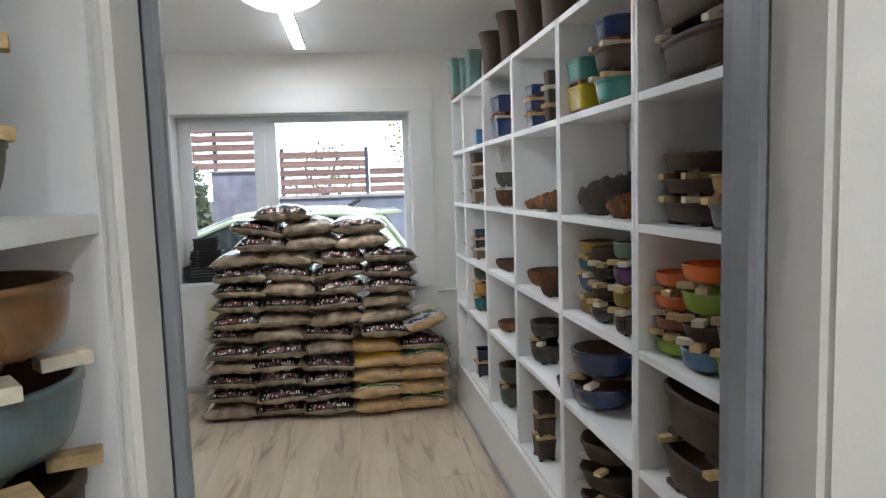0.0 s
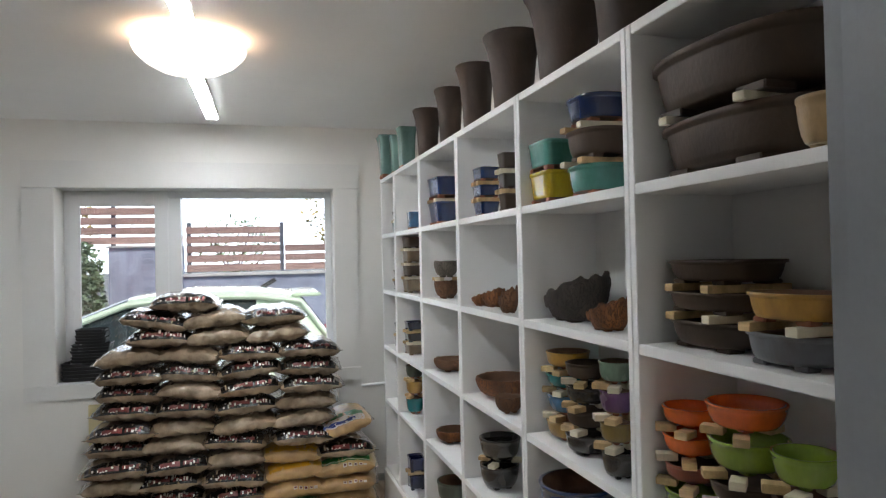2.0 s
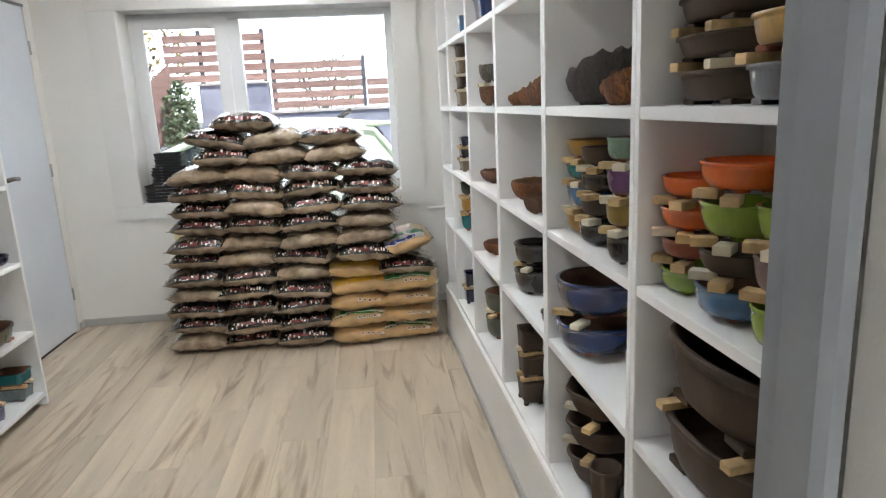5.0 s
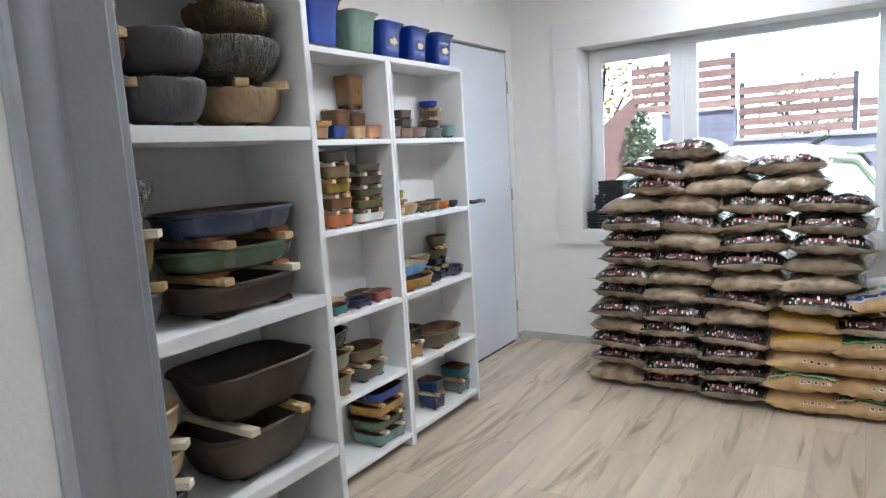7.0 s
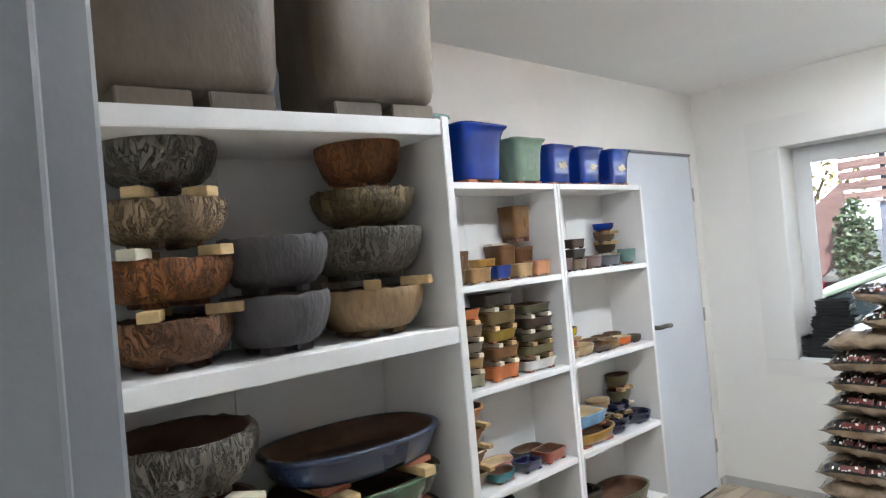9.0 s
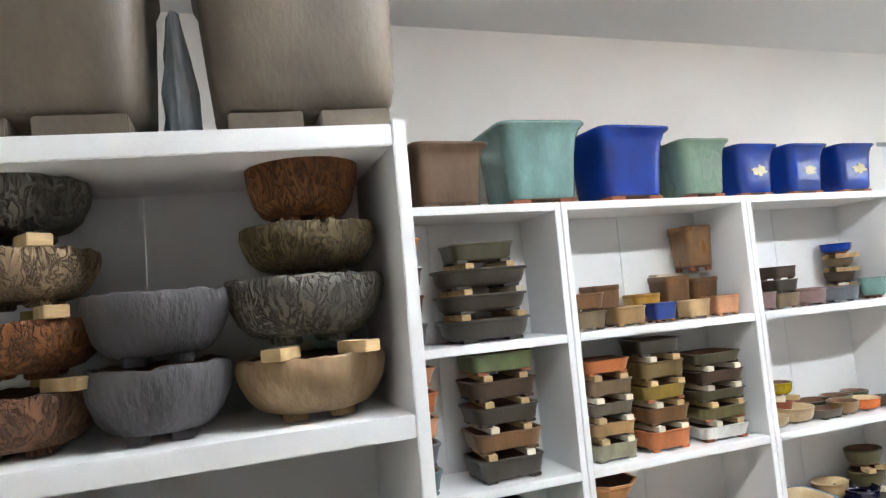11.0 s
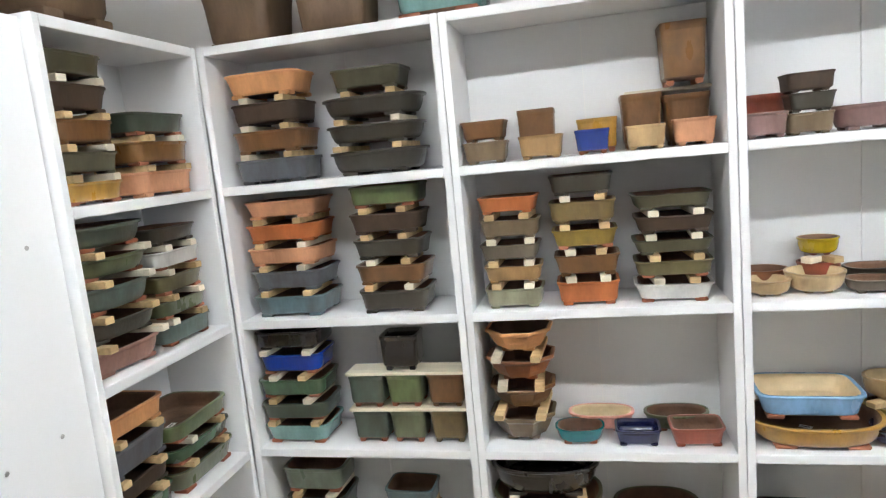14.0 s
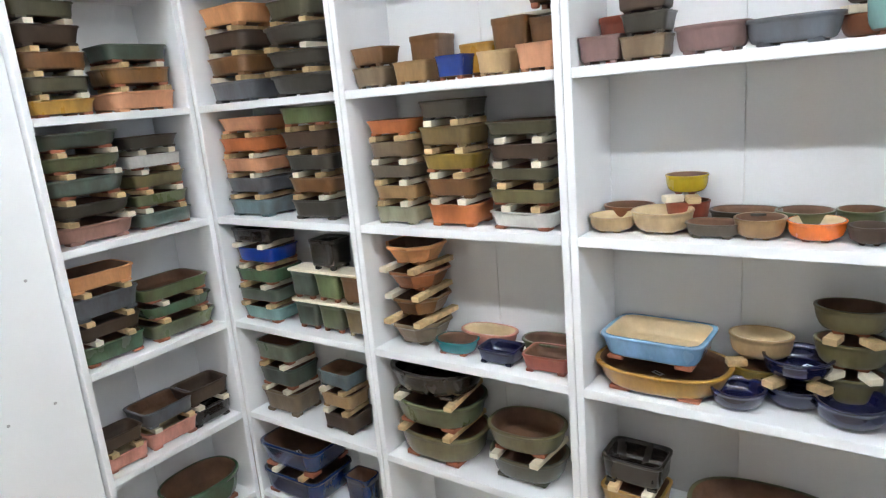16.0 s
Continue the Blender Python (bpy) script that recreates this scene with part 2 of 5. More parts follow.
# window: trim boards, frame, tilting sash, fixed pane
win = tagged(empty("window_1"), "white plastic window with a sash and a fixed pane", "window", kind="structure")
part("trim", box(WX0 - 0.175, YF - 0.022, WZ1, WX1 + 0.175, YF - 0.001, WZ1 + 0.165, 0.003), TRIMM, win, "wide white trim board")
part("trim", box(WX0 - 0.175, YF - 0.018, WZ0, WX0, YF - 0.001, WZ1 - 0.001, 0.003), TRIMM, win)
part("trim", box(WX1, YF - 0.018, WZ0, WX1 + 0.16, YF - 0.001, WZ1 - 0.001, 0.003), TRIMM, win)
part("trim", box(WX0 - 0.175, YF - 0.02, WZ0 - 0.09, WX1 + 0.16, YF - 0.001, WZ0 - 0.001, 0.003), TRIMM, win)
WY = YF + 0.18
fr = [(WX0, WZ0, WX0 + 0.045, WZ1), (WX1 - 0.045, WZ0, WX1, WZ1), (WX0 + 0.045, WZ1 - 0.045, WX1 - 0.045, WZ1), (WX0 + 0.045, WZ0, WX1 - 0.045, WZ0 + 0.045), (-0.275, WZ0 + 0.045, -0.195, WZ1 - 0.045)]
for a, b, c, d in fr:
    part("window_frame", box(a + 0.001, WY, b + 0.001, c - 0.001, WY + 0.07, d - 0.001, 0.004), PVC, win)
sx0, sx1, sz0, sz1 = WX0 + 0.03, -0.272, WZ0 + 0.03, WZ1 - 0.03
sash = part("sash", box(sx0, WY - 0.025, sz0, sx0 + 0.07, WY - 0.002, sz1, 0.004), PVC, win)
for a, b, c, d in ((sx1 - 0.08, sz0, sx1, sz1), (sx0 + 0.07, sz1 - 0.07, sx1 - 0.08, sz1), (sx0 + 0.07, sz0, sx1 - 0.08, sz0 + 0.07)):
    part("sash_rail", box(a, WY - 0.025, b, c, WY - 0.002, d, 0.004), PVC, sash)
p1 = part("pane", box(WX0 + 0.1, WY - 0.014, WZ0 + 0.1, sx1 - 0.08, WY - 0.009, sz1 - 0.07), GLASS, win)
p2 = part("pane", box(-0.194, WY + 0.03, WZ0 + 0.046, WX1 - 0.046, WY + 0.035, WZ1 - 0.046), GLASS, win)
p1.visible_shadow = p2.visible_shadow = False
part("hinge_cap", box(sx1 - 0.012, WY - 0.036, sz1 - 0.10, sx1 + 0.012, WY - 0.024, sz1 - 0.01, 0.004), PVC, win, "small white hinge cap")
part("window_sill", box(WX0 + 0.001, YF + 0.001, WZ0 - 0.001, WX1 - 0.001, WY, WZ0 + 0.012, 0.003), PVC, win, "white inner sill board")

# white door leaf flush in the left wall
door = tagged(empty("door_2"), "closed flush white interior door with a metal handle", "door", kind="structure")
leaf = part("door_leaf", box(XL - 0.045, DY0 + 0.004, 0.008, XL - 0.004, DY1 - 0.004, DH - 0.008, 0.003), mat("white_door", (0.72, 0.76, 0.82), 0.4, 0, 0.02, 2, 120, 0.02), door)
# dark sheet behind the leaf, so the slit round it reads dark
part("door_stop", box(XL - 0.078, DY0 + 0.002, 0.001, XL - 0.05, DY1 - 0.002, DH - 0.002), GAP, door)
# flat grey strip laid over the line between leaf and wall
part("top_gap", box(XL + 0.0005, DY0 - 0.03, DH - 0.008, XL + 0.004, DY1 + 0.005, DH + 0.008, 0.001), mat("grey_strip", (0.25, 0.26, 0.28), 0.5), door, "grey strip over the gap above the door")
hy, hz = DY0 + 0.088, 1.05
BRONZE = mat("dark_handle_metal", (0.16, 0.145, 0.13), 0.35, 1.0, 0.06, 9, 120, 0.02)
bm = lathe([(0.024, 0.024, 0, 2), (0.024, 0.024, 0.007, 2), (0.02, 0.02, 0.009, 2)], 20)
bmesh.ops.transform(bm, matrix=pose(XL - 0.005, hy, hz, 0, 90, 0), verts=bm.verts)
handle = part("door_handle", bm, BRONZE, leaf, smooth=True)
part("lever", tube([(XL, hy, hz), (XL + 0.04, hy, hz), (XL + 0.052, hy + 0.012, hz), (XL + 0.054, hy + 0.06, hz + 0.003), (XL + 0.05, hy + 0.125, hz - 0.002)], 0.0125, 10), BRONZE, door, "dark metal lever", True)
bm = lathe([(0.02, 0.02, 0, 2), (0.02, 0.02, 0.007, 2), (0.008, 0.008, 0.008, 2)], 16)
bmesh.ops.transform(bm, matrix=pose(XL - 0.005, hy, hz - 0.075, 0, 90, 0), verts=bm.verts)
part("lock_rosette", bm, BRONZE, door, smooth=True)
for z in (0.25, 1.05, 1.78):
    part("hinge", tube([(XL + 0.004, DY1 - 0.002, z - 0.04), (XL + 0.004, DY1 - 0.002, z + 0.04)], 0.006, 8), METAL, door)

# skirting
SK = mat("grey_skirting", (0.5, 0.49, 0.47), 0.5, 0, 0.05, 3, 60, 0.03)
structure("baseboard_north", box(XL + 0.001, YF - 0.016, 0.001, XR - 0.3, YF - 0.001, 0.05, 0.004), SK, "low grey plastic skirting along the wall", "baseboard")
structure("baseboard_west", box(XL + 0.001, DY1 + 0.006, 0.001, XL + 0.015, YF - 0.017, 0.05, 0.004), SK, "low grey plastic skirting along the wall", "baseboard")

# lamps on the ceiling
LAMPX, DR = 0.055, 0.89
dome = tagged(empty("dome_lamp", pose(0.08, 3.60, ZC)), "round glowing opal glass ceiling lamp", "ceiling lamp")
part("shade", lathe([(r * DR, r * DR, z, 2) for r, z in ((0.222, -0.034), (0.238, -0.036), (0.242, -0.042), (0.232, -0.062), (0.195, -0.095), (0.14, -0.123), (0.075, -0.14), (0.01, -0.146))], 56), glow("opal_glow", (1.0, 0.88, 0.72), 2.4), dome, smooth=True)
# base made to emit, standing in for warm light escaping behind the shade
part("base", lathe([(0.165, 0.165, -0.001, 2), (0.168, 0.168, -0.0335, 2)], 48), glow("warm_base_glow", (1.0, 0.52, 0.24), 16.0), dome, "lamp base made to glow for the warm light escaping round the shade")


def tube_lamp(x, y, glow_m, long=1.2):
    """A slim batten: opaque sides with added baffles, the light leaves mostly below."""
    e = tagged(empty("tube_lamp", pose(x, y, ZC)), "slim glowing white tube lamp on the ceiling", "ceiling lamp", "tube lamps in line")
    part("housing", box(-0.036, 0, -0.03, 0.036, long, -0.001, 0.004), PVC, e)
    part("diffuser", box(-0.033, 0.012, -0.040, 0.033, long - 0.012, -0.0305, 0.005), glow_m, e, "glowing diffuser")
    # thin strips added to hold the diffuser's side light off the ceiling
    for s in (-1, 1):
        part("side_rail", box(s * 0.035 - 0.0015, 0.0115, -0.0355, s * 0.035 + 0.0015, long - 0.0115, -0.0305), PVC, e)
    for yb in (0.0, long - 0.011):
        part("end_cap", box(-0.036, yb, -0.045, 0.036, yb + 0.011, -0.0305, 0.003), PVC, e)
    return e


TUBE_GLOW = glow("tube_glow", (0.95, 0.975, 0.98), 63.0)
FRONT_GLOW = glow("front_tube_glow", (0.97, 0.98, 0.98), 50.0)
tube_lamp(0.095, 2.26, TUBE_GLOW, 1.05)
tube_lamp(LAMPX, 3.73, TUBE_GLOW)
tube_lamp(0.95, -0.75, FRONT_GLOW)
# second front-room tube: unseen, added to brighten the door frame
tube_lamp(0.35, -1.5, FRONT_GLOW)


# ---- shelving ----
class Unit:
    """A shelving bay. Its local x runs along the front from left to right, y goes into the depth, z up."""

    def __init__(self, m, w, depth, levels, th=0.022, base=0.0, group="", top=True, name="shelving_unit", back=True, label="white melamine shelving unit full of bonsai pots", sag=0.0, inset=0.0):
        self.m, self.w, self.d, self.levels = m, w, depth - inset, levels
        e = tagged(empty(name, m), label, "shelf", group)
        self.name = e.name
        H = levels[0]
        self.sag = sag
        for x, low in ((0, sag), (w - 0.018, 0)):
            part("side_panel", box(x, 0, base, x + 0.018, depth, H - low, 0.0015), BOARD, e)
        for z in levels:
            bm = box(0.0182, 0.001, z - th, w - 0.0182, depth - 0.004 - (inset if z != H else 0), z, 0.0015)
            if z == H and sag:
                for v in bm.verts:
                    v.co.z -= 0.004 + sag * (1 - v.co.x / w)
            part("shelf", bm, BOARD, e)
        if back:
            h, yb, side = w / 2, depth - inset, 0.019 if inset else 0.003
            for x0, x1 in ((side, h - 0.001), (h + 0.001, w - side)):
                bm = box(x0, yb, base, x1, yb + 0.004, H - 0.003)
                if sag:
                    for v in bm.verts:
                        if v.co.z > 1:
                            v.co.z = H - th - 0.005 - sag * (1 - v.co.x / w)
                part("back_panel", bm, BACKING, e)

    def at(self, u, v, level, yaw=0, lift=0):
        if level == 0 and self.sag:
            lean = math.degrees(math.atan(self.sag / self.w))
            return self.m @ pose(u, v, self.levels[0] - 0.0035 - self.sag * (1 - u / self.w) + lift, 0, -lean, 0) @ pose(0, 0, 0, 0, 0, yaw)
        return self.m @ pose(u, v, self.levels[level] + 0.0005 + lift, 0, 0, yaw)


LEV = [1.783, 1.430, 1.074, 0.716, 0.380, 0.068]
LX = -1.05
# against the left wall: fronts face the room (local x runs towards +y... seen from the room, left is the near end)
L1 = Unit(pose(LX, 2.190, 0, 0, 0, 90), 0.622, 0.212, LEV, group="shelves along the left wall")
L2 = Unit(pose(LX, 2.814, 0, 0, 0, 90), 0.628, 0.212, LEV, group="shelves along the left wall")
L3 = Unit(pose(LX, 3.444, 0, 0, 0, 90), 0.621, 0.212, LEV, group="shelves along the left wall")
CY = 2.186
C1 = Unit(pose(-0.552, CY, 0, 0, 0, 180), 0.500, 0.215, LEV, group="shelves along the left wall")
DLEV = [1.775, 1.415, 1.050, 0.700, 0.355, 0.062]
D1 = Unit(pose(-0.285, 1.52, 0, 0, 0, 90), 0.645, 0.262, DLEV, th=0.028, sag=0.026, inset=0.036, label="white melamine shelving unit with large bonsai bowls")
for k in range(2):
    for z in (1.72, 1.36, 1.01, 0.66, 0.32):
        sc = part("screw_head", lathe([(0.0045, 0.0045, 0.0, 2), (0.004, 0.004, 0.0012, 2)], 10), METAL, bpy.data.objects[D1.name])
        sc.matrix_local = pose(0.645, 0.07 + 0.12 * k, z + 0.01 * k, 0, 90, 0)
# against the right wall
RLEV = [1.976, 1.651, 1.328, 1.004, 0.690, 0.300]
RB = pose(1.083, 2.058, 0, 0, 0, 1.6)
RYS = [(-0.585, 0.575), (-0.008, 0.570), (0.564, 0.578), (1.144, 0.560), (1.706, 0.540), (2.248, 0.36)]
RU = []
for y0, w in RYS:
    RU.append(Unit(RB @ pose(0, y0 + w, 0, 0, 0, -90), w, 0.238, RLEV, base=0.281, group="shelves along the right wall"))
bm = box(-0.012, -0.585, 0.0, 0.30, 2.62, 0.28, 0.004)
bmesh.ops.transform(bm, matrix=RB, verts=bm.verts)
structure("plinth", bm, TRIMM, "white boxed plinth under the shelves", "plinth")
bm = box(-0.024, -0.585, 0.001, -0.0125, 2.62, 0.045, 0.004)
bmesh.ops.transform(bm, matrix=RB, verts=bm.verts)
structure("baseboard_east", bm, SK, "low grey plastic skirting along the plinth", "baseboard")


# ---- bonsai pots ----
def srgb(r, g, b):
    return tuple(((c / 255 + 0.055) / 1.055) ** 2.4 if c > 10 else c / 255 / 12.92 for c in (r, g, b))


GLAZES = {   # colour in the light, gloss, words
    "taupe": ((114, 97, 74), 0.5, "taupe"), "brown": ((110, 76, 44), 0.45, "brown"), "tan": ((150, 118, 76), 0.45, "tan"),
    "ochre": ((172, 130, 52), 0.3, "ochre glazed"), "blue": ((38, 60, 130), 0.25, "blue glazed"), "beige": ((178, 150, 108), 0.5, "beige"),
    "salmon": ((202, 146, 108), 0.55, "salmon clay"), "bronze": ((122, 86, 46), 0.3, "bronze-brown glazed"), "sage": ((140, 138, 112), 0.4, "sage grey"),
    "grey": ((98, 88, 74), 0.55, "grey"), "rust": ((182, 106, 58), 0.55, "rust clay"), "olive_yellow": ((140, 116, 44), 0.3, "olive-yellow glazed"),
    "olive_brown": ((108, 90, 52), 0.4, "olive-brown"), "charcoal": ((58, 55, 47), 0.5, "charcoal"), "white": ((205, 203, 196), 0.3, "white glazed"),
    "olive": ((98, 92, 58), 0.35, "olive glazed"), "dark_olive": ((72, 70, 50), 0.4, "dark olive"), "umber": ((68, 52, 38), 0.6, "dark brown unglazed"),
    "sienna": ((140, 84, 50), 0.5, "reddish-brown clay"), "peach": ((212, 152, 100), 0.55, "peach clay"), "pink": ((206, 142, 124), 0.5, "pink clay"),
    "moss": ((86, 94, 64), 0.3, "moss-green glazed"), "teal": ((26, 104, 108), 0.2, "teal glazed"), "navy": ((17, 21, 58), 0.12, "glossy navy glazed"),
    "brick": ((146, 74, 56), 0.5, "brick-red"), "black_brown": ((34, 28, 25), 0.25, "glossy black-brown"), "celadon": ((122, 156, 150), 0.2, "pale celadon glazed"),
    "green": ((70, 96, 70), 0.25, "green glazed"), "slate": ((84, 88, 94), 0.4, "slate grey"), "dark_green": ((62, 74, 62), 0.35, "dark green glazed"),
    "slate_teal": ((88, 108, 112), 0.4, "slate-teal"), "bright_blue": ((6, 52, 148), 0.15, "bright blue glazed"), "olive_green": ((92, 106, 66), 0.35, "olive-green glazed"),
    "olive_teal": ((96, 108, 92), 0.3, "grey-green glazed"), "deep_blue": ((18, 42, 88), 0.18, "deep blue glazed"), "mauve": ((122, 94, 90), 0.4, "mauve-brown"),
    "cream_clay": ((190, 164, 122), 0.45, "cream clay"), "orange": ((222, 112, 38), 0.25, "orange glazed"), "vivid_orange": ((226, 104, 28), 0.2, "vivid orange glazed"), "light_blue": ((136, 178, 214), 0.25, "light blue glazed"),
    "green_brown": ((84, 84, 54), 0.3, "green-brown glazed"), "slate_green": ((82, 98, 90), 0.35, "slate-green glazed"), "dusty_pink": ((166, 124, 108), 0.55, "dusty pink clay"),
    "sage_green": ((124, 148, 128), 0.25, "sage-green glazed"), "royal_blue": ((10, 48, 136), 0.2, "royal blue glazed"), "slate_blue": ((74, 90, 112), 0.25, "slate-blue glazed"),
    "lime": ((128, 152, 44), 0.2, "lime-green glazed"), "mid_blue": ((62, 106, 146), 0.25, "blue glazed"), "yellow": ((190, 162, 24), 0.25, "yellow glazed"),
    "teal_green": ((76, 138, 126), 0.2, "teal-green glazed"), "purple": ((100, 64, 112), 0.25, "purple glazed"), "umber_tall": ((70, 55, 45), 0.6, "dark brown unglazed"),
    "tray_blue": ((38, 54, 84), 0.3, "dark blue glazed"),
    "cocoa": ((104, 82, 60), 0.6, "cocoa-brown unglazed"),
    "stone_grey": ((102, 91, 77), 0.55, "stone-grey unglazed"),
}
BARKS = {
    "bark_brown": ((124, 84, 54), (60, 38, 24), "brown bark-textured"), "bark_rust": ((146, 90, 44), (52, 28, 15), "rust-brown bark-textured"),
    "bark_beige": ((156, 132, 102), (74, 56, 40), "beige bark-textured"), "bark_charcoal": ((122, 116, 104), (40, 36, 31), "charcoal bark-textured"),
    "bark_dark": ((70, 60, 52), (34, 28, 24), "ragged dark brown"), "bark_grey": ((76, 73, 74), (48, 46, 46), "rough dark grey"), "bark_tan": ((146, 120, 88), (92, 72, 50), "rough tan"),
    "bark_olive": ((112, 96, 62), (48, 38, 22), "olive-brown bark-textured"),
}
INNER = mat("bare_clay_inside", srgb(104, 74, 52), 0.7, 0, 0.2, 12, 90, 0.15)
CREAM = mat("cream_clay_inside", srgb(206, 184, 144), 0.6, 0, 0.1, 12, 90, 0.1)
TERRA = mat("terracotta_foot", srgb(158, 98, 70), 0.75, 0, 0.15, 14, 90, 0.1)
INNERS = {"light_blue": CREAM, "cream_clay": CREAM, "pink": CREAM, "navy": None, "orange": CREAM, "vivid_orange": None, "lime": None, "beige": CREAM, "umber": None, "umber_tall": None, "black_brown": None, "stone_grey": None}


def glaze(c):
    if c in BARKS:
        a, b, _ = BARKS[c]
        if c in MATS:
            return MATS[c]
        m = mat(c, srgb(*a), 0.7, 0, 0.22, 20, 110, 0.4, (1, 1, 0.36), col2=tuple((x + y) / 2 for x, y in zip(srgb(*a), srgb(*b))))
        if c in ("bark_grey", "bark_tan"):
            return m
        N, L = m.node_tree.nodes, m.node_tree.links
        vo = N.new("ShaderNodeTexNoise")
        vo.inputs["Scale"].default_value, vo.inputs["Detail"].default_value, vo.inputs["Distortion"].default_value = 115, 3, 0.6
        wob = N.new("ShaderNodeTexNoise")
        wob.inputs["Scale"].default_value = 30
        mx = N.new("ShaderNodeMix")
        mx.data_type = 'VECTOR'
        mx.inputs[0].default_value = 0.05
        ad = next(n for n in N if n.type == 'VECT_MATH')
        L.new(ad.outputs[0], wob.inputs[0])
        L.new(ad.outputs[0], mx.inputs[4])
        L.new(wob.outputs[1], mx.inputs[5])
        L.new(mx.outputs[1], vo.inputs[0])
        rp = N.new("ShaderNodeMapRange")
        rp.inputs[1].default_value, rp.inputs[2].default_value = 0.0, 0.07
        mid = N.new("ShaderNodeMath")
        mid.operation = 'SUBTRACT'
        mid.inputs[1].default_value = 0.5
        fold = N.new("ShaderNodeMath")
        fold.operation = 'ABSOLUTE'                # cracks where the noise crosses its middle
        L.new(vo.outputs[0], mid.inputs[0])
        L.new(mid.outputs[0], fold.inputs[0])
        L.new(fold.outputs[0], rp.inputs[0])
        cm = N.new("ShaderNodeMix")
        cm.data_type = 'RGBA'
        cm.inputs[6].default_value = (*[0.75 * x + 0.25 * y for x, y in zip(srgb(*b), srgb(*a))], 1)
        L.new(rp.outputs[0], cm.inputs[0])
        L.new(next(n for n in N if n.type == 'HUE_SAT').outputs[0], cm.inputs[7])
        bs = N["Principled BSDF"]
        L.new(cm.outputs[2], bs.inputs["Base Color"])
        b2 = N.new("ShaderNodeBump")
        b2.inputs["Strength"].default_value, b2.inputs["Distance"].default_value = 1.0, 0.006
        L.new(rp.outputs[0], b2.inputs["Height"])
        L.new(next(n for n in N if n.type == 'BUMP' and n != b2).outputs[0], b2.inputs["Normal"])
        L.new(b2.outputs[0], bs.inputs["Normal"])
        return m
    rgb, g, w = GLAZES[c]
    gl = g < 0.42
    base = srgb(*rgb)
    pool = tuple(x * 0.58 + y * 0.20 * (sum(base) / 0.35) ** 0.5 for x, y in zip(base, (0.13, 0.075, 0.03)))   # thin glaze over brown clay
    plain = g > 0.52 or c in ("white", "royal_blue", "light_blue", "celadon", "navy", "deep_blue", "bright_blue", "tray_blue", "vivid_orange", "lime", "teal", "teal_green", "sage_green", "blue", "orange", "yellow")
    return mat(c, base, g if gl or g > 0.52 else 0.36, 0, 0.14, 24 if not plain else 13, 140, 0.05 if gl else 0.08, (1, 1, 0.45), coat=0.6 if gl else 0.25 if g <= 0.52 else 0.0, col2=None if plain else pool)


SHAPES = {"rect": "rectangular", "sq": "square", "rnd": "round", "oval": "oval", "oct": "octagonal", "flow": "lobed", "bark": "round", "flare": "square flared", "rock": "ragged crescent", "trumpet": "tall flared", "lobe": "lobed"}
rng = random.Random(7)
FOOT = {}
POTS = []
TOPS = {}


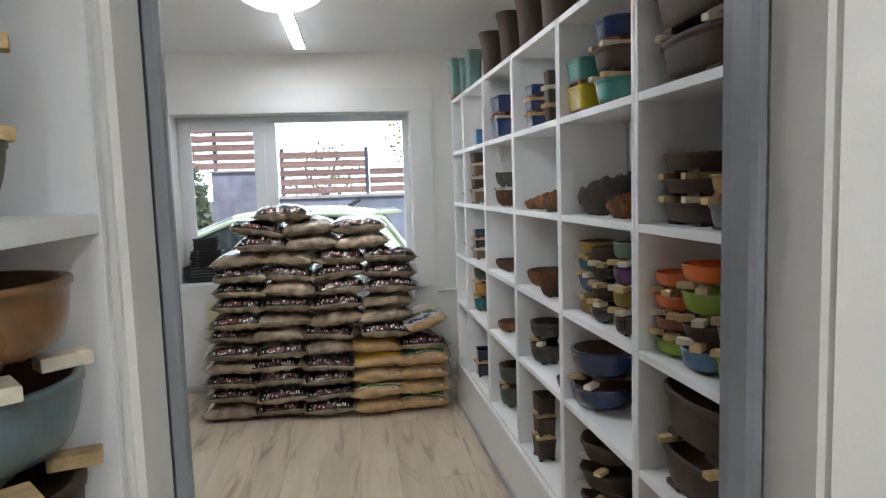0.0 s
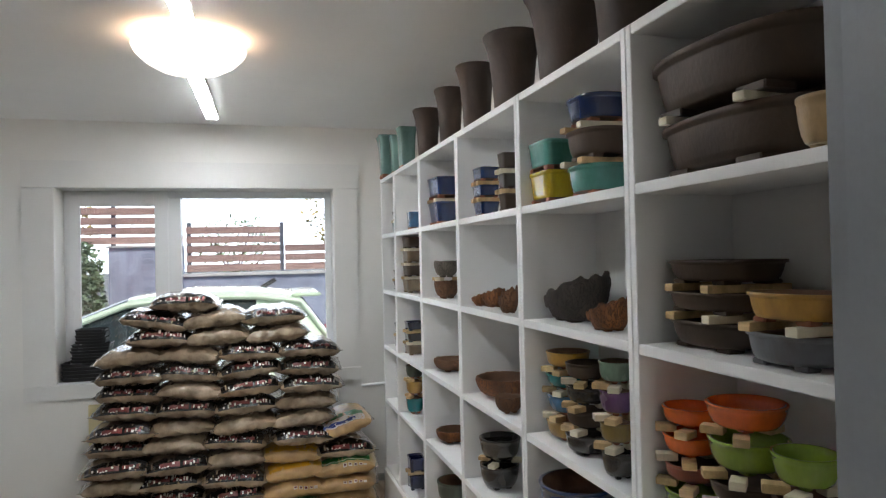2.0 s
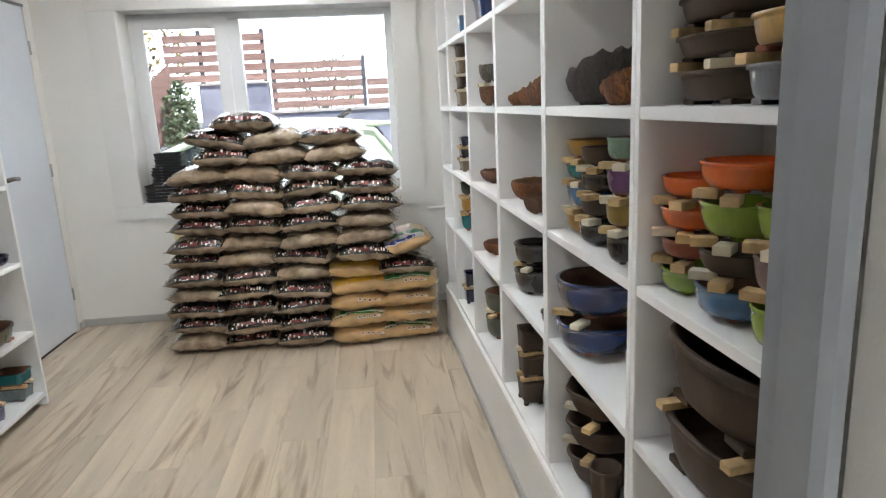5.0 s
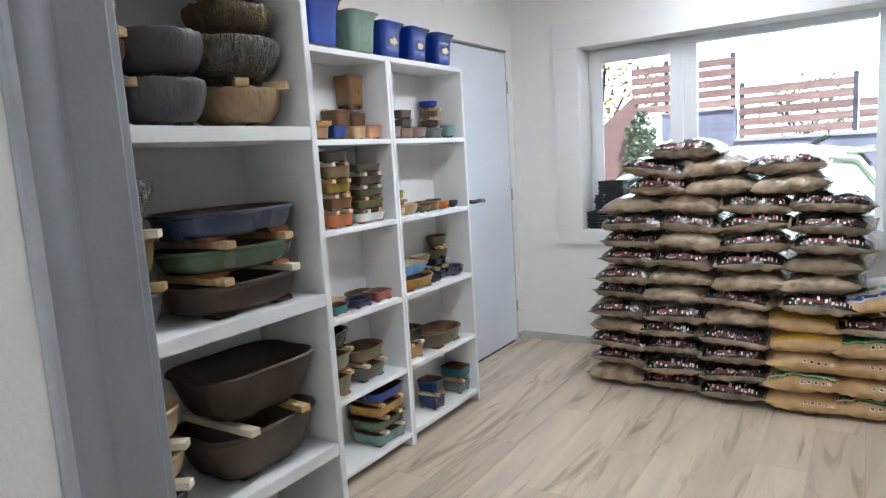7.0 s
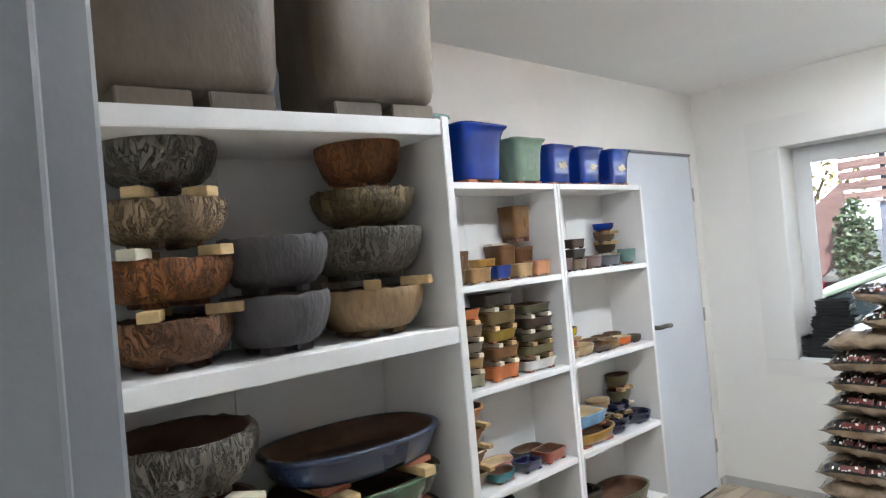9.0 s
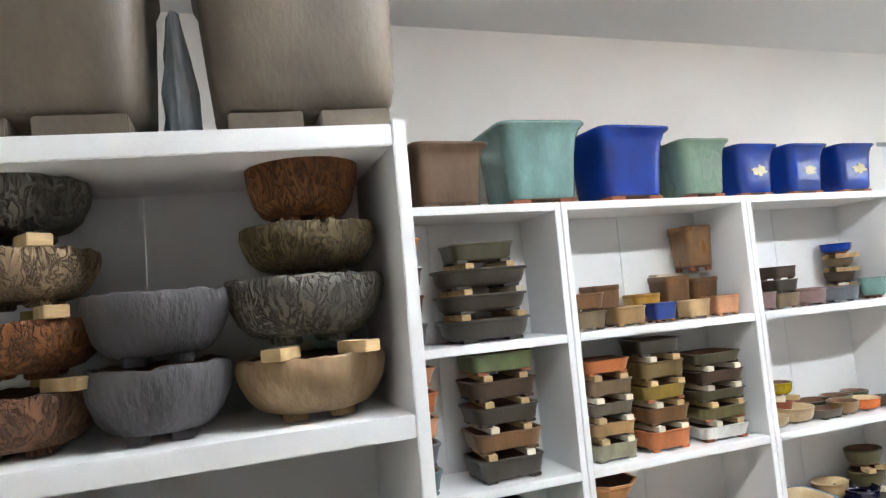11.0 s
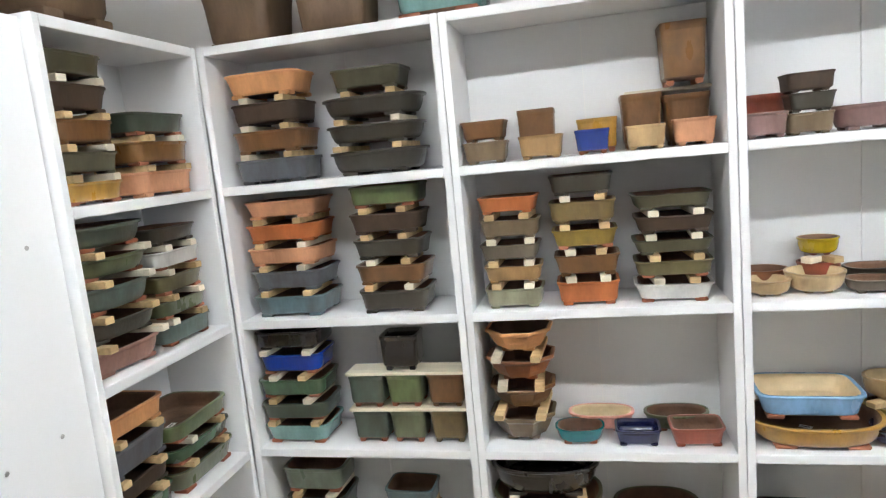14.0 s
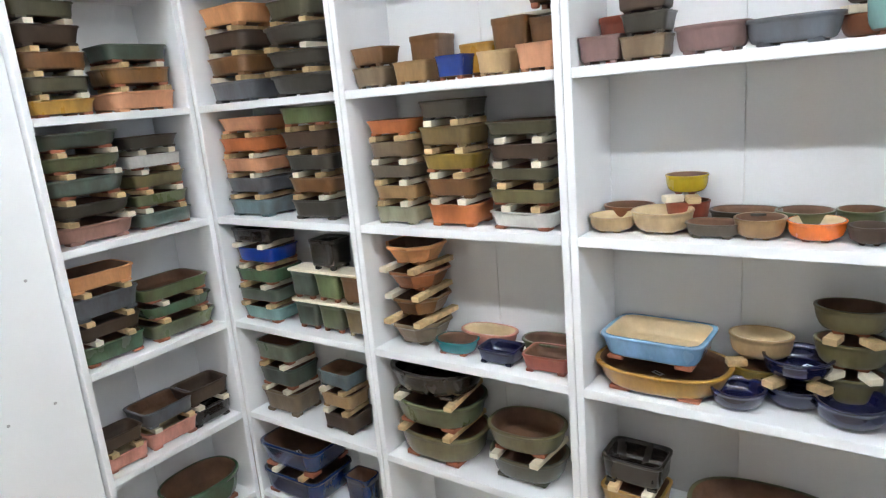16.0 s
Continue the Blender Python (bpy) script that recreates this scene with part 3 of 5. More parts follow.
def pot_mesh(kind, w, d, h, foot):
    """Outside from foot to rim, lip, inside and inner floor."""
    a, b, t = w / 2, d / 2, max(0.004, min(0.009, w * 0.045))
    seg, n = 36, 2.0
    z0 = foot
    H = h - foot
    if kind in ("rect", "sq"):
        n = 7.0 if kind == "rect" else 11.0
        tp = rng.uniform(0.85, 0.93)
        prof = [(0.66, 0), (0.76, 0.015), (0.84, 0.06), (0.88, 0.14), (0.91, 0.4), (0.945, 0.75), (0.955, 0.86), (0.985, 0.9), (1.0, 0.92), (1.0, 0.98), (0.99, 1.0)] if h > 0.2 else [(tp - 0.06, 0), (tp - 0.01, 0.05), (tp + 0.01, 0.15), (0.5 + tp / 2 - 0.015, 0.55), (0.965, 0.84), (0.968, 0.87), (1.0, 0.885), (1.0, 0.985), (0.993, 1.0)]
        seg = 48
    elif kind == "flare":
        n, seg = 9.0, 48
        prof = [(0.66, 0), (0.70, 0.02), (0.735, 0.06), (0.765, 0.3), (0.80, 0.6), (0.845, 0.8), (0.91, 0.91), (0.985, 0.955), (1.0, 0.965), (1.0, 0.99), (0.99, 1.0)]
    elif kind == "oval":
        n = 2.5
        prof = [(0.74, 0), (0.82, 0.05), (0.87, 0.2), (0.915, 0.5), (0.94, 0.78), (0.945, 0.84), (1.0, 0.87), (1.0, 0.98), (0.992, 1.0)]
    elif kind == "trumpet":
        prof = [(0.60, 0), (0.64, 0.03), (0.66, 0.15), (0.70, 0.4), (0.78, 0.68), (0.88, 0.86), (0.97, 0.945), (1.0, 0.96), (1.0, 0.99), (0.99, 1.0)]
    elif kind == "oct":
        seg = 8
        prof = [(0.58, 0), (0.66, 0.06), (0.78, 0.35), (0.9, 0.75), (1.0, 0.88), (1.0, 0.98), (0.99, 1.0)]
    elif kind in ("flow", "lobe"):
        n = 3.2 if kind == "lobe" else 2.0
        seg = 48 if kind == "lobe" else 36
        prof = [(0.66, 0), (0.72, 0.04), (0.8, 0.25), (0.88, 0.6), (0.95, 0.9), (1.0, 0.94), (0.99, 1.0)]
    elif kind in ("bark", "rock"):
        prof = [(0.58, 0), (0.72, 0.06), (0.86, 0.25), (0.96, 0.55), (1.0, 0.8), (0.985, 0.95), (0.965, 1.0)]
        seg = 48
    else:
        k = rng.choice((0.0, 0.03))
        prof = [(0.66, 0), (0.76, 0.05), (0.85 + k, 0.2), (0.92 + k / 2, 0.45), (0.96, 0.72), (0.97, 0.88), (1.0, 0.9), (1.0, 0.98), (0.992, 1.0)]
    rings = [(a * f, b * f, z0 + H * g, n) for f, g in prof]
    nout = len(rings)
    fl = 0.22
    inner = [(g, f) for f, g in prof if g > fl + 0.1 and g < 0.86]
    rings.append((a * prof[-1][0] - t, b * prof[-1][0] - t, z0 + H * 0.995, n))
    for g, f in sorted(inner, reverse=True):
        rings.append((a * f - t * 1.15, b * f - t * 1.15, z0 + H * g, n))
    f0 = prof[2][0]
    rings.append((a * f0 - t * 1.3, b * f0 - t * 1.3, z0 + H * (fl + 0.04), n))
    rings.append((a * f0 * 0.9 - t * 1.3, b * f0 * 0.9 - t * 1.3, z0 + H * fl, n))
    sd = rng.uniform(0, 50)

    def shape(x, y, z, th):
        if kind in ("flow", "lobe"):
            q = 1 - 0.07 * abs(math.cos(th * (3 if kind == "flow" else 2)))**3 * 1.0
            return x * q, y * q, z
        if kind in ("bark", "rock"):
            m = 0.06 if kind == "rock" else 0.022
            q = 1 + m * noise.noise(Vector((x * 26 + sd, y * 26, z * 16))) + m * 0.8 * noise.noise(Vector((x * 70 + sd, y * 70, z * 26)))
            g = (z - z0) / H
            zz = z
            if kind == "rock" and g > 0.3:
                zz = z0 + H * g * (0.44 + 0.56 * (0.5 + 0.5 * math.sin(th + 1.2)) + 0.14 * noise.noise(Vector((math.cos(th) * 3 + sd, math.sin(th) * 3, 0))) + 0.05 * math.sin(th * 11 + sd))
            elif g > 0.9:
                zz = z + 0.004 * noise.noise(Vector((x * 60 + sd, y * 60, 1)))
            return x * q, y * q, zz
        q = 1 + 0.006 * math.sin(th * 2 + sd)
        return x * q, y * q, z
    return lathe(rings, seg, shape=shape), nout * seg


def pot(m, kind, w, d, h, col, note=""):
    foot = h * 0.07 if kind == "flare" else 0.024 if h > 0.2 and kind == "rect" else min(0.012, max(0.005, h * 0.12)) if kind != "rock" else 0.004
    bm, nout = pot_mesh(kind, w, d, h, foot)
    me = mesh_from(bm, "bonsai_pot", glaze(col), True)
    inn = INNERS.get(col, INNER)
    shiny = col in GLAZES and GLAZES[col][1] < 0.36 and inn is not None
    if inn:
        me.materials.append(inn)
        seg = 8 if kind == "oct" else 48 if kind in ("rect", "sq", "flare", "bark", "lobe") else 36
        for p in me.polygons:
            if p.index >= nout or (shiny and p.index < seg and p.normal.z < 0.5):
                p.material_index = 1
    if kind == "oct":
        for p in me.polygons:
            p.use_smooth = False
    ob = new("bonsai_pot", me)
    POTS.append(ob)
    ob.matrix_world = m
    words = BARKS[col][2] if col in BARKS else GLAZES[col][2]
    tagged(ob, "%s %s bonsai pot %s" % (words, SHAPES[kind], note or "standing on a white shelf"), "plant pot", "bonsai pots on the shelves")
    fx = {"rect": 0.42 if foot > 0.02 else 0.66, "sq": 0.62, "flare": 0.52, "oval": 0.5, "trumpet": 0.4}.get(kind, 0.30)
    key = (round(w, 2), round(foot, 3), kind in ("rect", "sq", "flare"), col)
    if key not in FOOT:
        s = max(0.012, w * (0.34 if foot > 0.02 and kind == "rect" else 0.2 if kind == "flare" else 0.16))
        FOOT[key] = mesh_from(box(-s / 2, -s / 2, 0, s / 2, s / 2, foot + 0.003, 0.002), "foot", TERRA if shiny or kind == "flare" and col != "cocoa" else glaze(col))
    for sx, sy in ((-1, -1), (1, -1), (1, 1), (-1, 1)):
        f = part("foot", FOOT[key], None, ob)
        f.location = (sx * w / 2 * fx, sy * d / 2 * fx, 0)
    return ob


PINE = mat("pine_offcut", srgb(206, 176, 128), 0.7, 0, 0.14, 8, 60, 0.1, (1, 6, 6), rand=0.15)
PALE = mat("pale_offcut", srgb(224, 214, 190), 0.6, 0, 0.06, 8, 60, 0.06, (1, 6, 6), rand=0.1)
STICK = {}
GAPZ = 0.015


def spacer(m, length, wide=0.024):
    key = (round(length, 2), wide, rng.random() < 0.35)
    if key not in STICK:
        STICK[key] = mesh_from(box(-wide / 2, -key[0] / 2, 0, wide / 2, key[0] / 2, GAPZ - 0.0008, 0.001), "wooden_spacer", PALE if key[2] else PINE)
    ob = new("wooden_spacer", STICK[key])
    ob.matrix_world = m
    return tagged(ob, "short sawn pine offcut between stacked pots", "wood block", "wooden spacers between pots")


def stack(unit, level, u, v, pots, yaw=0, lift=0.0, blocks=1):
    """Pots one on another, two offcuts of wood in each gap."""
    z = lift
    if level:                                  # keep clear of the back panel; a back row keeps behind the front one
        back = unit.d - 0.004
        deep = max(p[2] for p in pots)
        if v + deep / 2 > back:
            room = back - 0.112 if v > 0.145 and deep < 0.15 and unit.d < 0.25 else back - 0.003
            f = min(1.0, room / deep)
            pots = [(k, w, d * f, h, c) for k, w, d, h, c in pots]
            v = back - deep * f / 2
    for i, (kind, w, d, h, col) in enumerate(pots):
        if i and blocks:
            off = w * rng.uniform(0.24, 0.31)
            if kind in ("bark", "rnd", "flow"):
                for a in (-128, -52, 90):
                    a = radians(a + rng.uniform(-12, 12))
                    spacer(unit.at(u + w * 0.43 * math.cos(a), v + d * 0.43 * math.sin(a), level, math.degrees(a) + 90 + rng.uniform(-15, 15), z + 0.0005), max(0.04, d * 0.25), 0.026)
            else:
                for s in (-1, 1):
                    spacer(unit.at(u + s * off, v - 0.004, level, yaw + rng.uniform(-6, 6), z + 0.0005), d * 0.96 + 0.008)
            z += GAPZ
        elif i:
            z += 0.001
        note = "stacked on wooden offcuts" if (i and blocks) else ""
        j = 1 + rng.uniform(-0.025, 0.025)
        ob = pot(unit.at(u + rng.uniform(-0.003, 0.003), v + rng.uniform(-0.002, 0.002), level, yaw + rng.uniform(-2.5, 2.5), z), kind, w * j, d * j, h, col, note)
        if i == len(pots) - 1 and level > 0 and kind in ("rect", "oval", "rnd") and h > 0.03:
            TOPS[ob.name] = max(h, 0.02)
        z += h


def plank(unit, level, u, v, z, length, width):
    ob = new("thin_board", mesh_from(box(-length / 2, -width / 2, 0, length / 2, width / 2, 0.008, 0.001), "thin_board", PALE))
    ob.matrix_world = unit.at(u, v, level, 0, z + 0.001)
    return tagged(ob, "thin pale plywood strip lying across pots", "board")


ELEV = [1.776, 1.420, 1.046, 0.68, 0.31, 0.062]
E1 = Unit(pose(0.112, 0.60, 0, 0, 0, 90), 0.655, 0.29, ELEV, label="white melamine shelving unit beside the doorway")
# plaster piers on both sides of the doorway
structure("pier_west", box(-0.20, 1.262, -0.01, 0.127, 1.3835, ZC, 0.010), WALL, "white plastered reveal beside the doorway", "wall")
structure("pier_east", box(0.972, 1.22, -0.01, FX1 - 0.002, Y0 - 0.001, ZC, 0.012), WALL, "white plastered reveal beside the doorway", "wall")
stack(E1, 2, 0.537, 0.097, [("rnd", 0.195, 0.195, 0.115, "umber"), ("rnd", 0.20, 0.20, 0.088, "slate_teal"), ("rnd", 0.195, 0.195, 0.082, "bronze")])
stack(E1, 1, 0.49, 0.10, [("rnd", 0.15, 0.15, 0.07, "grey"), ("rnd", 0.15, 0.15, 0.065, "dark_green"), ("rnd", 0.15, 0.15, 0.06, "sienna")])
stack(E1, 3, 0.46, 0.115, [("rnd", 0.20, 0.20, 0.09, "taupe"), ("rnd", 0.20, 0.20, 0.09, "umber")])

stack(L2, 1, 0.075, 0.074, [("sq", 0.109, 0.087, 0.052, "taupe"), ("sq", 0.109, 0.087, 0.048, "brown")], blocks=0)
stack(L2, 1, 0.193, 0.185, [("sq", 0.089, 0.089, 0.120, "brown")])
stack(L2, 1, 0.208, 0.069, [("rect", 0.103, 0.078, 0.055, "tan")])
stack(L2, 1, 0.338, 0.167, [("rect", 0.100, 0.075, 0.084, "ochre")])
stack(L2, 1, 0.326, 0.062, [("sq", 0.080, 0.064, 0.057, "blue")])
stack(L2, 1, 0.445, 0.063, [("rect", 0.089, 0.067, 0.055, "beige")])
stack(L2, 1, 0.548, 0.067, [("sq", 0.092, 0.073, 0.060, "salmon")])
stack(L2, 1, 0.444, 0.207, [("sq", 0.094, 0.094, 0.130, "brown")])
stack(L2, 1, 0.546, 0.211, [("sq", 0.102, 0.102, 0.119, "brown")])
plank(L2, 1, 0.510, 0.215, 0.130, 0.20, 0.09)
stack(L2, 1, 0.541, 0.213, [("sq", 0.106, 0.106, 0.142, "bronze")], lift=0.139)
stack(L2, 2, 0.118, 0.084, [("rect", 0.144, 0.108, 0.048, "sage"), ("rect", 0.144, 0.108, 0.041, "tan"), ("rect", 0.144, 0.108, 0.039, "grey"), ("rect", 0.144, 0.108, 0.045, "taupe"), ("rect", 0.144, 0.108, 0.040, "rust")])
stack(L2, 2, 0.296, 0.088, [("rect", 0.153, 0.115, 0.057, "rust"), ("rect", 0.153, 0.115, 0.050, "brown"), ("rect", 0.153, 0.115, 0.046, "olive_yellow"), ("rect", 0.153, 0.115, 0.052, "olive_brown"), ("rect", 0.153, 0.115, 0.047, "charcoal")])
stack(L2, 2, 0.496, 0.096, [("rect", 0.175, 0.131, 0.043, "white"), ("rect", 0.175, 0.131, 0.039, "olive"), ("rect", 0.175, 0.131, 0.034, "dark_olive"), ("rect", 0.175, 0.131, 0.040, "umber"), ("rect", 0.175, 0.131, 0.036, "dark_olive")])
stack(L2, 3, 0.112, 0.122, [("oct", 0.184, 0.184, 0.070, "taupe"), ("oct", 0.184, 0.184, 0.061, "brown"), ("oct", 0.184, 0.184, 0.060, "sienna"), ("oct", 0.184, 0.184, 0.057, "peach")])
stack(L2, 3, 0.307, 0.225, [("oval", 0.172, 0.129, 0.043, "pink")])
stack(L2, 3, 0.492, 0.222, [("oval", 0.165, 0.124, 0.042, "moss")])
stack(L2, 3, 0.252, 0.077, [("oval", 0.126, 0.094, 0.039, "teal")])
stack(L2, 3, 0.391, 0.072, [("rect", 0.111, 0.083, 0.040, "navy")])
stack(L2, 3, 0.532, 0.077, [("rect", 0.125, 0.093, 0.045, "brick")])
stack(L2, 4, 0.159, 0.134, [("oval", 0.278, 0.209, 0.092, "olive"), ("oval", 0.278, 0.209, 0.080, "moss"), ("oval", 0.278, 0.209, 0.076, "black_brown")])
stack(L2, 4, 0.434, 0.114, [("oval", 0.223, 0.167, 0.069, "dark_olive"), ("oval", 0.223, 0.167, 0.064, "olive")])
stack(L2, 5, 0.498, 0.129, [("rect", 0.220, 0.198, 0.057, "celadon"), ("rect", 0.220, 0.198, 0.050, "green"), ("rect", 0.220, 0.198, 0.050, "ochre"), ("rect", 0.220, 0.198, 0.048, "blue")])
stack(L1, 1, 0.141, 0.104, [("rect", 0.198, 0.148, 0.063, "slate"), ("rect", 0.198, 0.148, 0.057, "brown"), ("rect", 0.198, 0.148, 0.055, "umber"), ("rect", 0.198, 0.148, 0.061, "peach")])
stack(L1, 1, 0.415, 0.122, [("oval", 0.263, 0.184, 0.060, "charcoal"), ("oval", 0.263, 0.184, 0.050, "charcoal"), ("oval", 0.275, 0.184, 0.053, "charcoal"), ("rect", 0.190, 0.140, 0.054, "dark_olive")])
stack(L1, 2, 0.144, 0.109, [("rect", 0.210, 0.158, 0.056, "slate_teal"), ("rect", 0.210, 0.158, 0.053, "slate"), ("rect", 0.210, 0.158, 0.046, "salmon"), ("rect", 0.210, 0.158, 0.048, "rust"), ("rect", 0.210, 0.158, 0.047, "salmon")])
stack(L1, 2, 0.431, 0.101, [("rect", 0.189, 0.142, 0.059, "charcoal"), ("rect", 0.189, 0.142, 0.051, "brown"), ("rect", 0.189, 0.142, 0.050, "charcoal"), ("rect", 0.189, 0.142, 0.052, "umber"), ("rect", 0.189, 0.142, 0.054, "olive_green")])
stack(L1, 3, 0.115, 0.102, [("rect", 0.191, 0.143, 0.052, "celadon"), ("rect", 0.191, 0.143, 0.049, "dark_green"), ("rect", 0.191, 0.143, 0.051, "green"), ("rect", 0.191, 0.143, 0.055, "bright_blue"), ("rect", 0.191, 0.143, 0.049, "black_brown")])
stack(L1, 3, 0.328, 0.085, [("sq", 0.099, 0.085, 0.088, "dark_green")])
stack(L1, 3, 0.328, 0.085, [("sq", 0.099, 0.085, 0.088, "dark_green")], lift=0.099)
stack(L1, 3, 0.435, 0.085, [("sq", 0.099, 0.085, 0.088, "moss")])
stack(L1, 3, 0.435, 0.085, [("sq", 0.099, 0.085, 0.088, "olive_green")], lift=0.099)
stack(L1, 3, 0.542, 0.085, [("sq", 0.099, 0.085, 0.088, "olive_brown")])
stack(L1, 3, 0.542, 0.085, [("sq", 0.099, 0.085, 0.088, "brown")], lift=0.099)
plank(L1, 3, 0.435, 0.08, 0.088, 0.32, 0.08)
plank(L1, 3, 0.435, 0.08, 0.187, 0.32, 0.08)
stack(L1, 3, 0.425, 0.09, [("sq", 0.102, 0.09, 0.095, "black_brown")], lift=0.198)
stack(L1, 4, 0.142, 0.099, [("rect", 0.184, 0.138, 0.085, "taupe"), ("rect", 0.184, 0.138, 0.074, "dark_green"), ("rect", 0.184, 0.138, 0.070, "olive_teal")])
stack(L1, 4, 0.417, 0.083, [("rect", 0.141, 0.106, 0.064, "umber"), ("rect", 0.141, 0.106, 0.056, "tan"), ("rect", 0.141, 0.106, 0.053, "slate_teal")])
stack(L1, 5, 0.157, 0.133, [("rect", 0.274, 0.205, 0.093, "deep_blue"), ("rect", 0.274, 0.205, 0.093, "deep_blue")])
stack(L1, 5, 0.457, 0.068, [("rect", 0.100, 0.075, 0.157, "deep_blue")])
stack(L3, 1, 0.065, 0.066, [("sq", 0.089, 0.071, 0.056, "mauve")])
stack(L3, 1, 0.080, 0.195, [("oval", 0.119, 0.089, 0.098, "brick")])
stack(L3, 1, 0.154, 0.068, [("sq", 0.094, 0.076, 0.047, "taupe"), ("sq", 0.094, 0.076, 0.041, "charcoal"), ("sq", 0.094, 0.076, 0.041, "umber")], blocks=0)
stack(L3, 1, 0.275, 0.083, [("oval", 0.140, 0.105, 0.054, "mauve")])
stack(L3, 1, 0.411, 0.091, [("oval", 0.163, 0.122, 0.050, "slate")])
stack(L3, 1, 0.528, 0.173, [("rnd", 0.105, 0.105, 0.043, "sienna"), ("rnd", 0.105, 0.105, 0.038, "umber"), ("rnd", 0.105, 0.105, 0.032, "taupe"), ("rnd", 0.105, 0.105, 0.036, "bright_blue")])
stack(L3, 1, 0.560, 0.071, [("rnd", 0.083, 0.083, 0.069, "celadon")])
stack(L3, 2, 0.069, 0.079, [("rnd", 0.098, 0.098, 0.037, "beige")])
stack(L3, 2, 0.078, 0.198, [("rnd", 0.117, 0.117, 0.044, "sienna")])
stack(L3, 2, 0.173, 0.093, [("rnd", 0.126, 0.126, 0.048, "cream_clay")])
stack(L3, 2, 0.206, 0.170, [("rnd", 0.099, 0.080, 0.055, "brick"), ("rnd", 0.090, 0.080, 0.042, "yellow")])
stack(L3, 2, 0.280, 0.071, [("oval", 0.110, 0.082, 0.030, "grey")])
stack(L3, 2, 0.322, 0.202, [("oval", 0.139, 0.104, 0.040, "charcoal")])
stack(L3, 2, 0.362, 0.078, [("rnd", 0.097, 0.097, 0.042, "tan")])
stack(L3, 2, 0.430, 0.203, [("rnd", 0.106, 0.106, 0.042, "moss")])
stack(L3, 2, 0.461, 0.081, [("rnd", 0.102, 0.102, 0.039, "orange")])
stack(L3, 2, 0.528, 0.173, [("rnd", 0.086, 0.086, 0.045, "moss")])
stack(L3, 2, 0.542, 0.067, [("rnd", 0.073, 0.073, 0.035, "umber")])
stack(L3, 3, 0.168, 0.148, [("oval", 0.295, 0.236, 0.058, "ochre")])
stack(L3, 3, 0.154, 0.120, [("rect", 0.228, 0.165, 0.058, "light_blue")], lift=0.064)
stack(L3, 3, 0.358, 0.185, [("rnd", 0.129, 0.129, 0.059, "olive_yellow"), ("rnd", 0.129, 0.129, 0.054, "beige")])
stack(L3, 3, 0.523, 0.208, [("rnd", 0.136, 0.136, 0.067, "olive"), ("rnd", 0.136, 0.136, 0.058, "olive"), ("rnd", 0.136, 0.136, 0.055, "olive")])
stack(L3, 3, 0.435, 0.127, [("rnd", 0.134, 0.134, 0.047, "navy"), ("rnd", 0.134, 0.134, 0.044, "navy")])
stack(L3, 3, 0.335, 0.070, [("rnd", 0.110, 0.110, 0.042, "navy")])
stack(L3, 3, 0.534, 0.080, [("rnd", 0.130, 0.130, 0.049, "navy")])
stack(L3, 4, 0.109, 0.087, [("rect", 0.151, 0.113, 0.072, "ochre"), ("rect", 0.151, 0.113, 0.067, "black_brown")])
stack(L3, 4, 0.384, 0.148, [("oval", 0.314, 0.236, 0.079, "green_brown")])
stack(L3, 5, 0.285, 0.090, [("rect", 0.099, 0.119, 0.070, "deep_blue"), ("rect", 0.099, 0.119, 0.064, "deep_blue")])
stack(L3, 5, 0.540, 0.101, [("rect", 0.118, 0.142, 0.066, "slate_teal"), ("rect", 0.118, 0.142, 0.061, "teal")])
stack(C1, 1, 0.125, 0.097, [("rect", 0.178, 0.134, 0.045, "ochre"), ("rect", 0.178, 0.134, 0.045, "dark_olive"), ("rect", 0.178, 0.134, 0.049, "brown"), ("rect", 0.178, 0.134, 0.055, "umber"), ("rect", 0.178, 0.134, 0.047, "dark_olive")])
stack(C1, 1, 0.369, 0.108, [("rect", 0.209, 0.157, 0.057, "salmon"), ("rect", 0.209, 0.157, 0.054, "bronze"), ("rect", 0.209, 0.157, 0.051, "dark_green")])
stack(C1, 2, 0.152, 0.129, [("oval", 0.264, 0.198, 0.055, "dusty_pink"), ("oval", 0.264, 0.198, 0.045, "charcoal"), ("oval", 0.264, 0.198, 0.056, "slate_green"), ("oval", 0.264, 0.198, 0.045, "moss"), ("oval", 0.264, 0.198, 0.050, "dark_green")])
stack(C1, 2, 0.366, 0.100, [("rect", 0.186, 0.139, 0.050, "slate_green"), ("rect", 0.186, 0.139, 0.041, "moss"), ("rect", 0.186, 0.139, 0.046, "olive"), ("rect", 0.186, 0.139, 0.043, "white"), ("rect", 0.186, 0.139, 0.041, "charcoal")])
stack(C1, 3, 0.126, 0.109, [("rect", 0.211, 0.158, 0.062, "green"), ("rect", 0.211, 0.158, 0.046, "umber"), ("rect", 0.211, 0.158, 0.069, "slate"), ("rect", 0.211, 0.158, 0.051, "peach")])
stack(C1, 3, 0.357, 0.122, [("rect", 0.246, 0.184, 0.057, "moss"), ("rect", 0.246, 0.184, 0.042, "green"), ("rect", 0.246, 0.184, 0.047, "olive_green")])
stack(C1, 4, 0.089, 0.082, [("rect", 0.138, 0.103, 0.050, "pink"), ("rect", 0.138, 0.103, 0.047, "umber")])
stack(C1, 4, 0.252, 0.101, [("rect", 0.189, 0.142, 0.059, "pink"), ("rect", 0.189, 0.142, 0.055, "slate")])
stack(C1, 4, 0.398, 0.091, [("rect", 0.163, 0.122, 0.063, "black_brown"), ("rect", 0.163, 0.122, 0.059, "umber")])
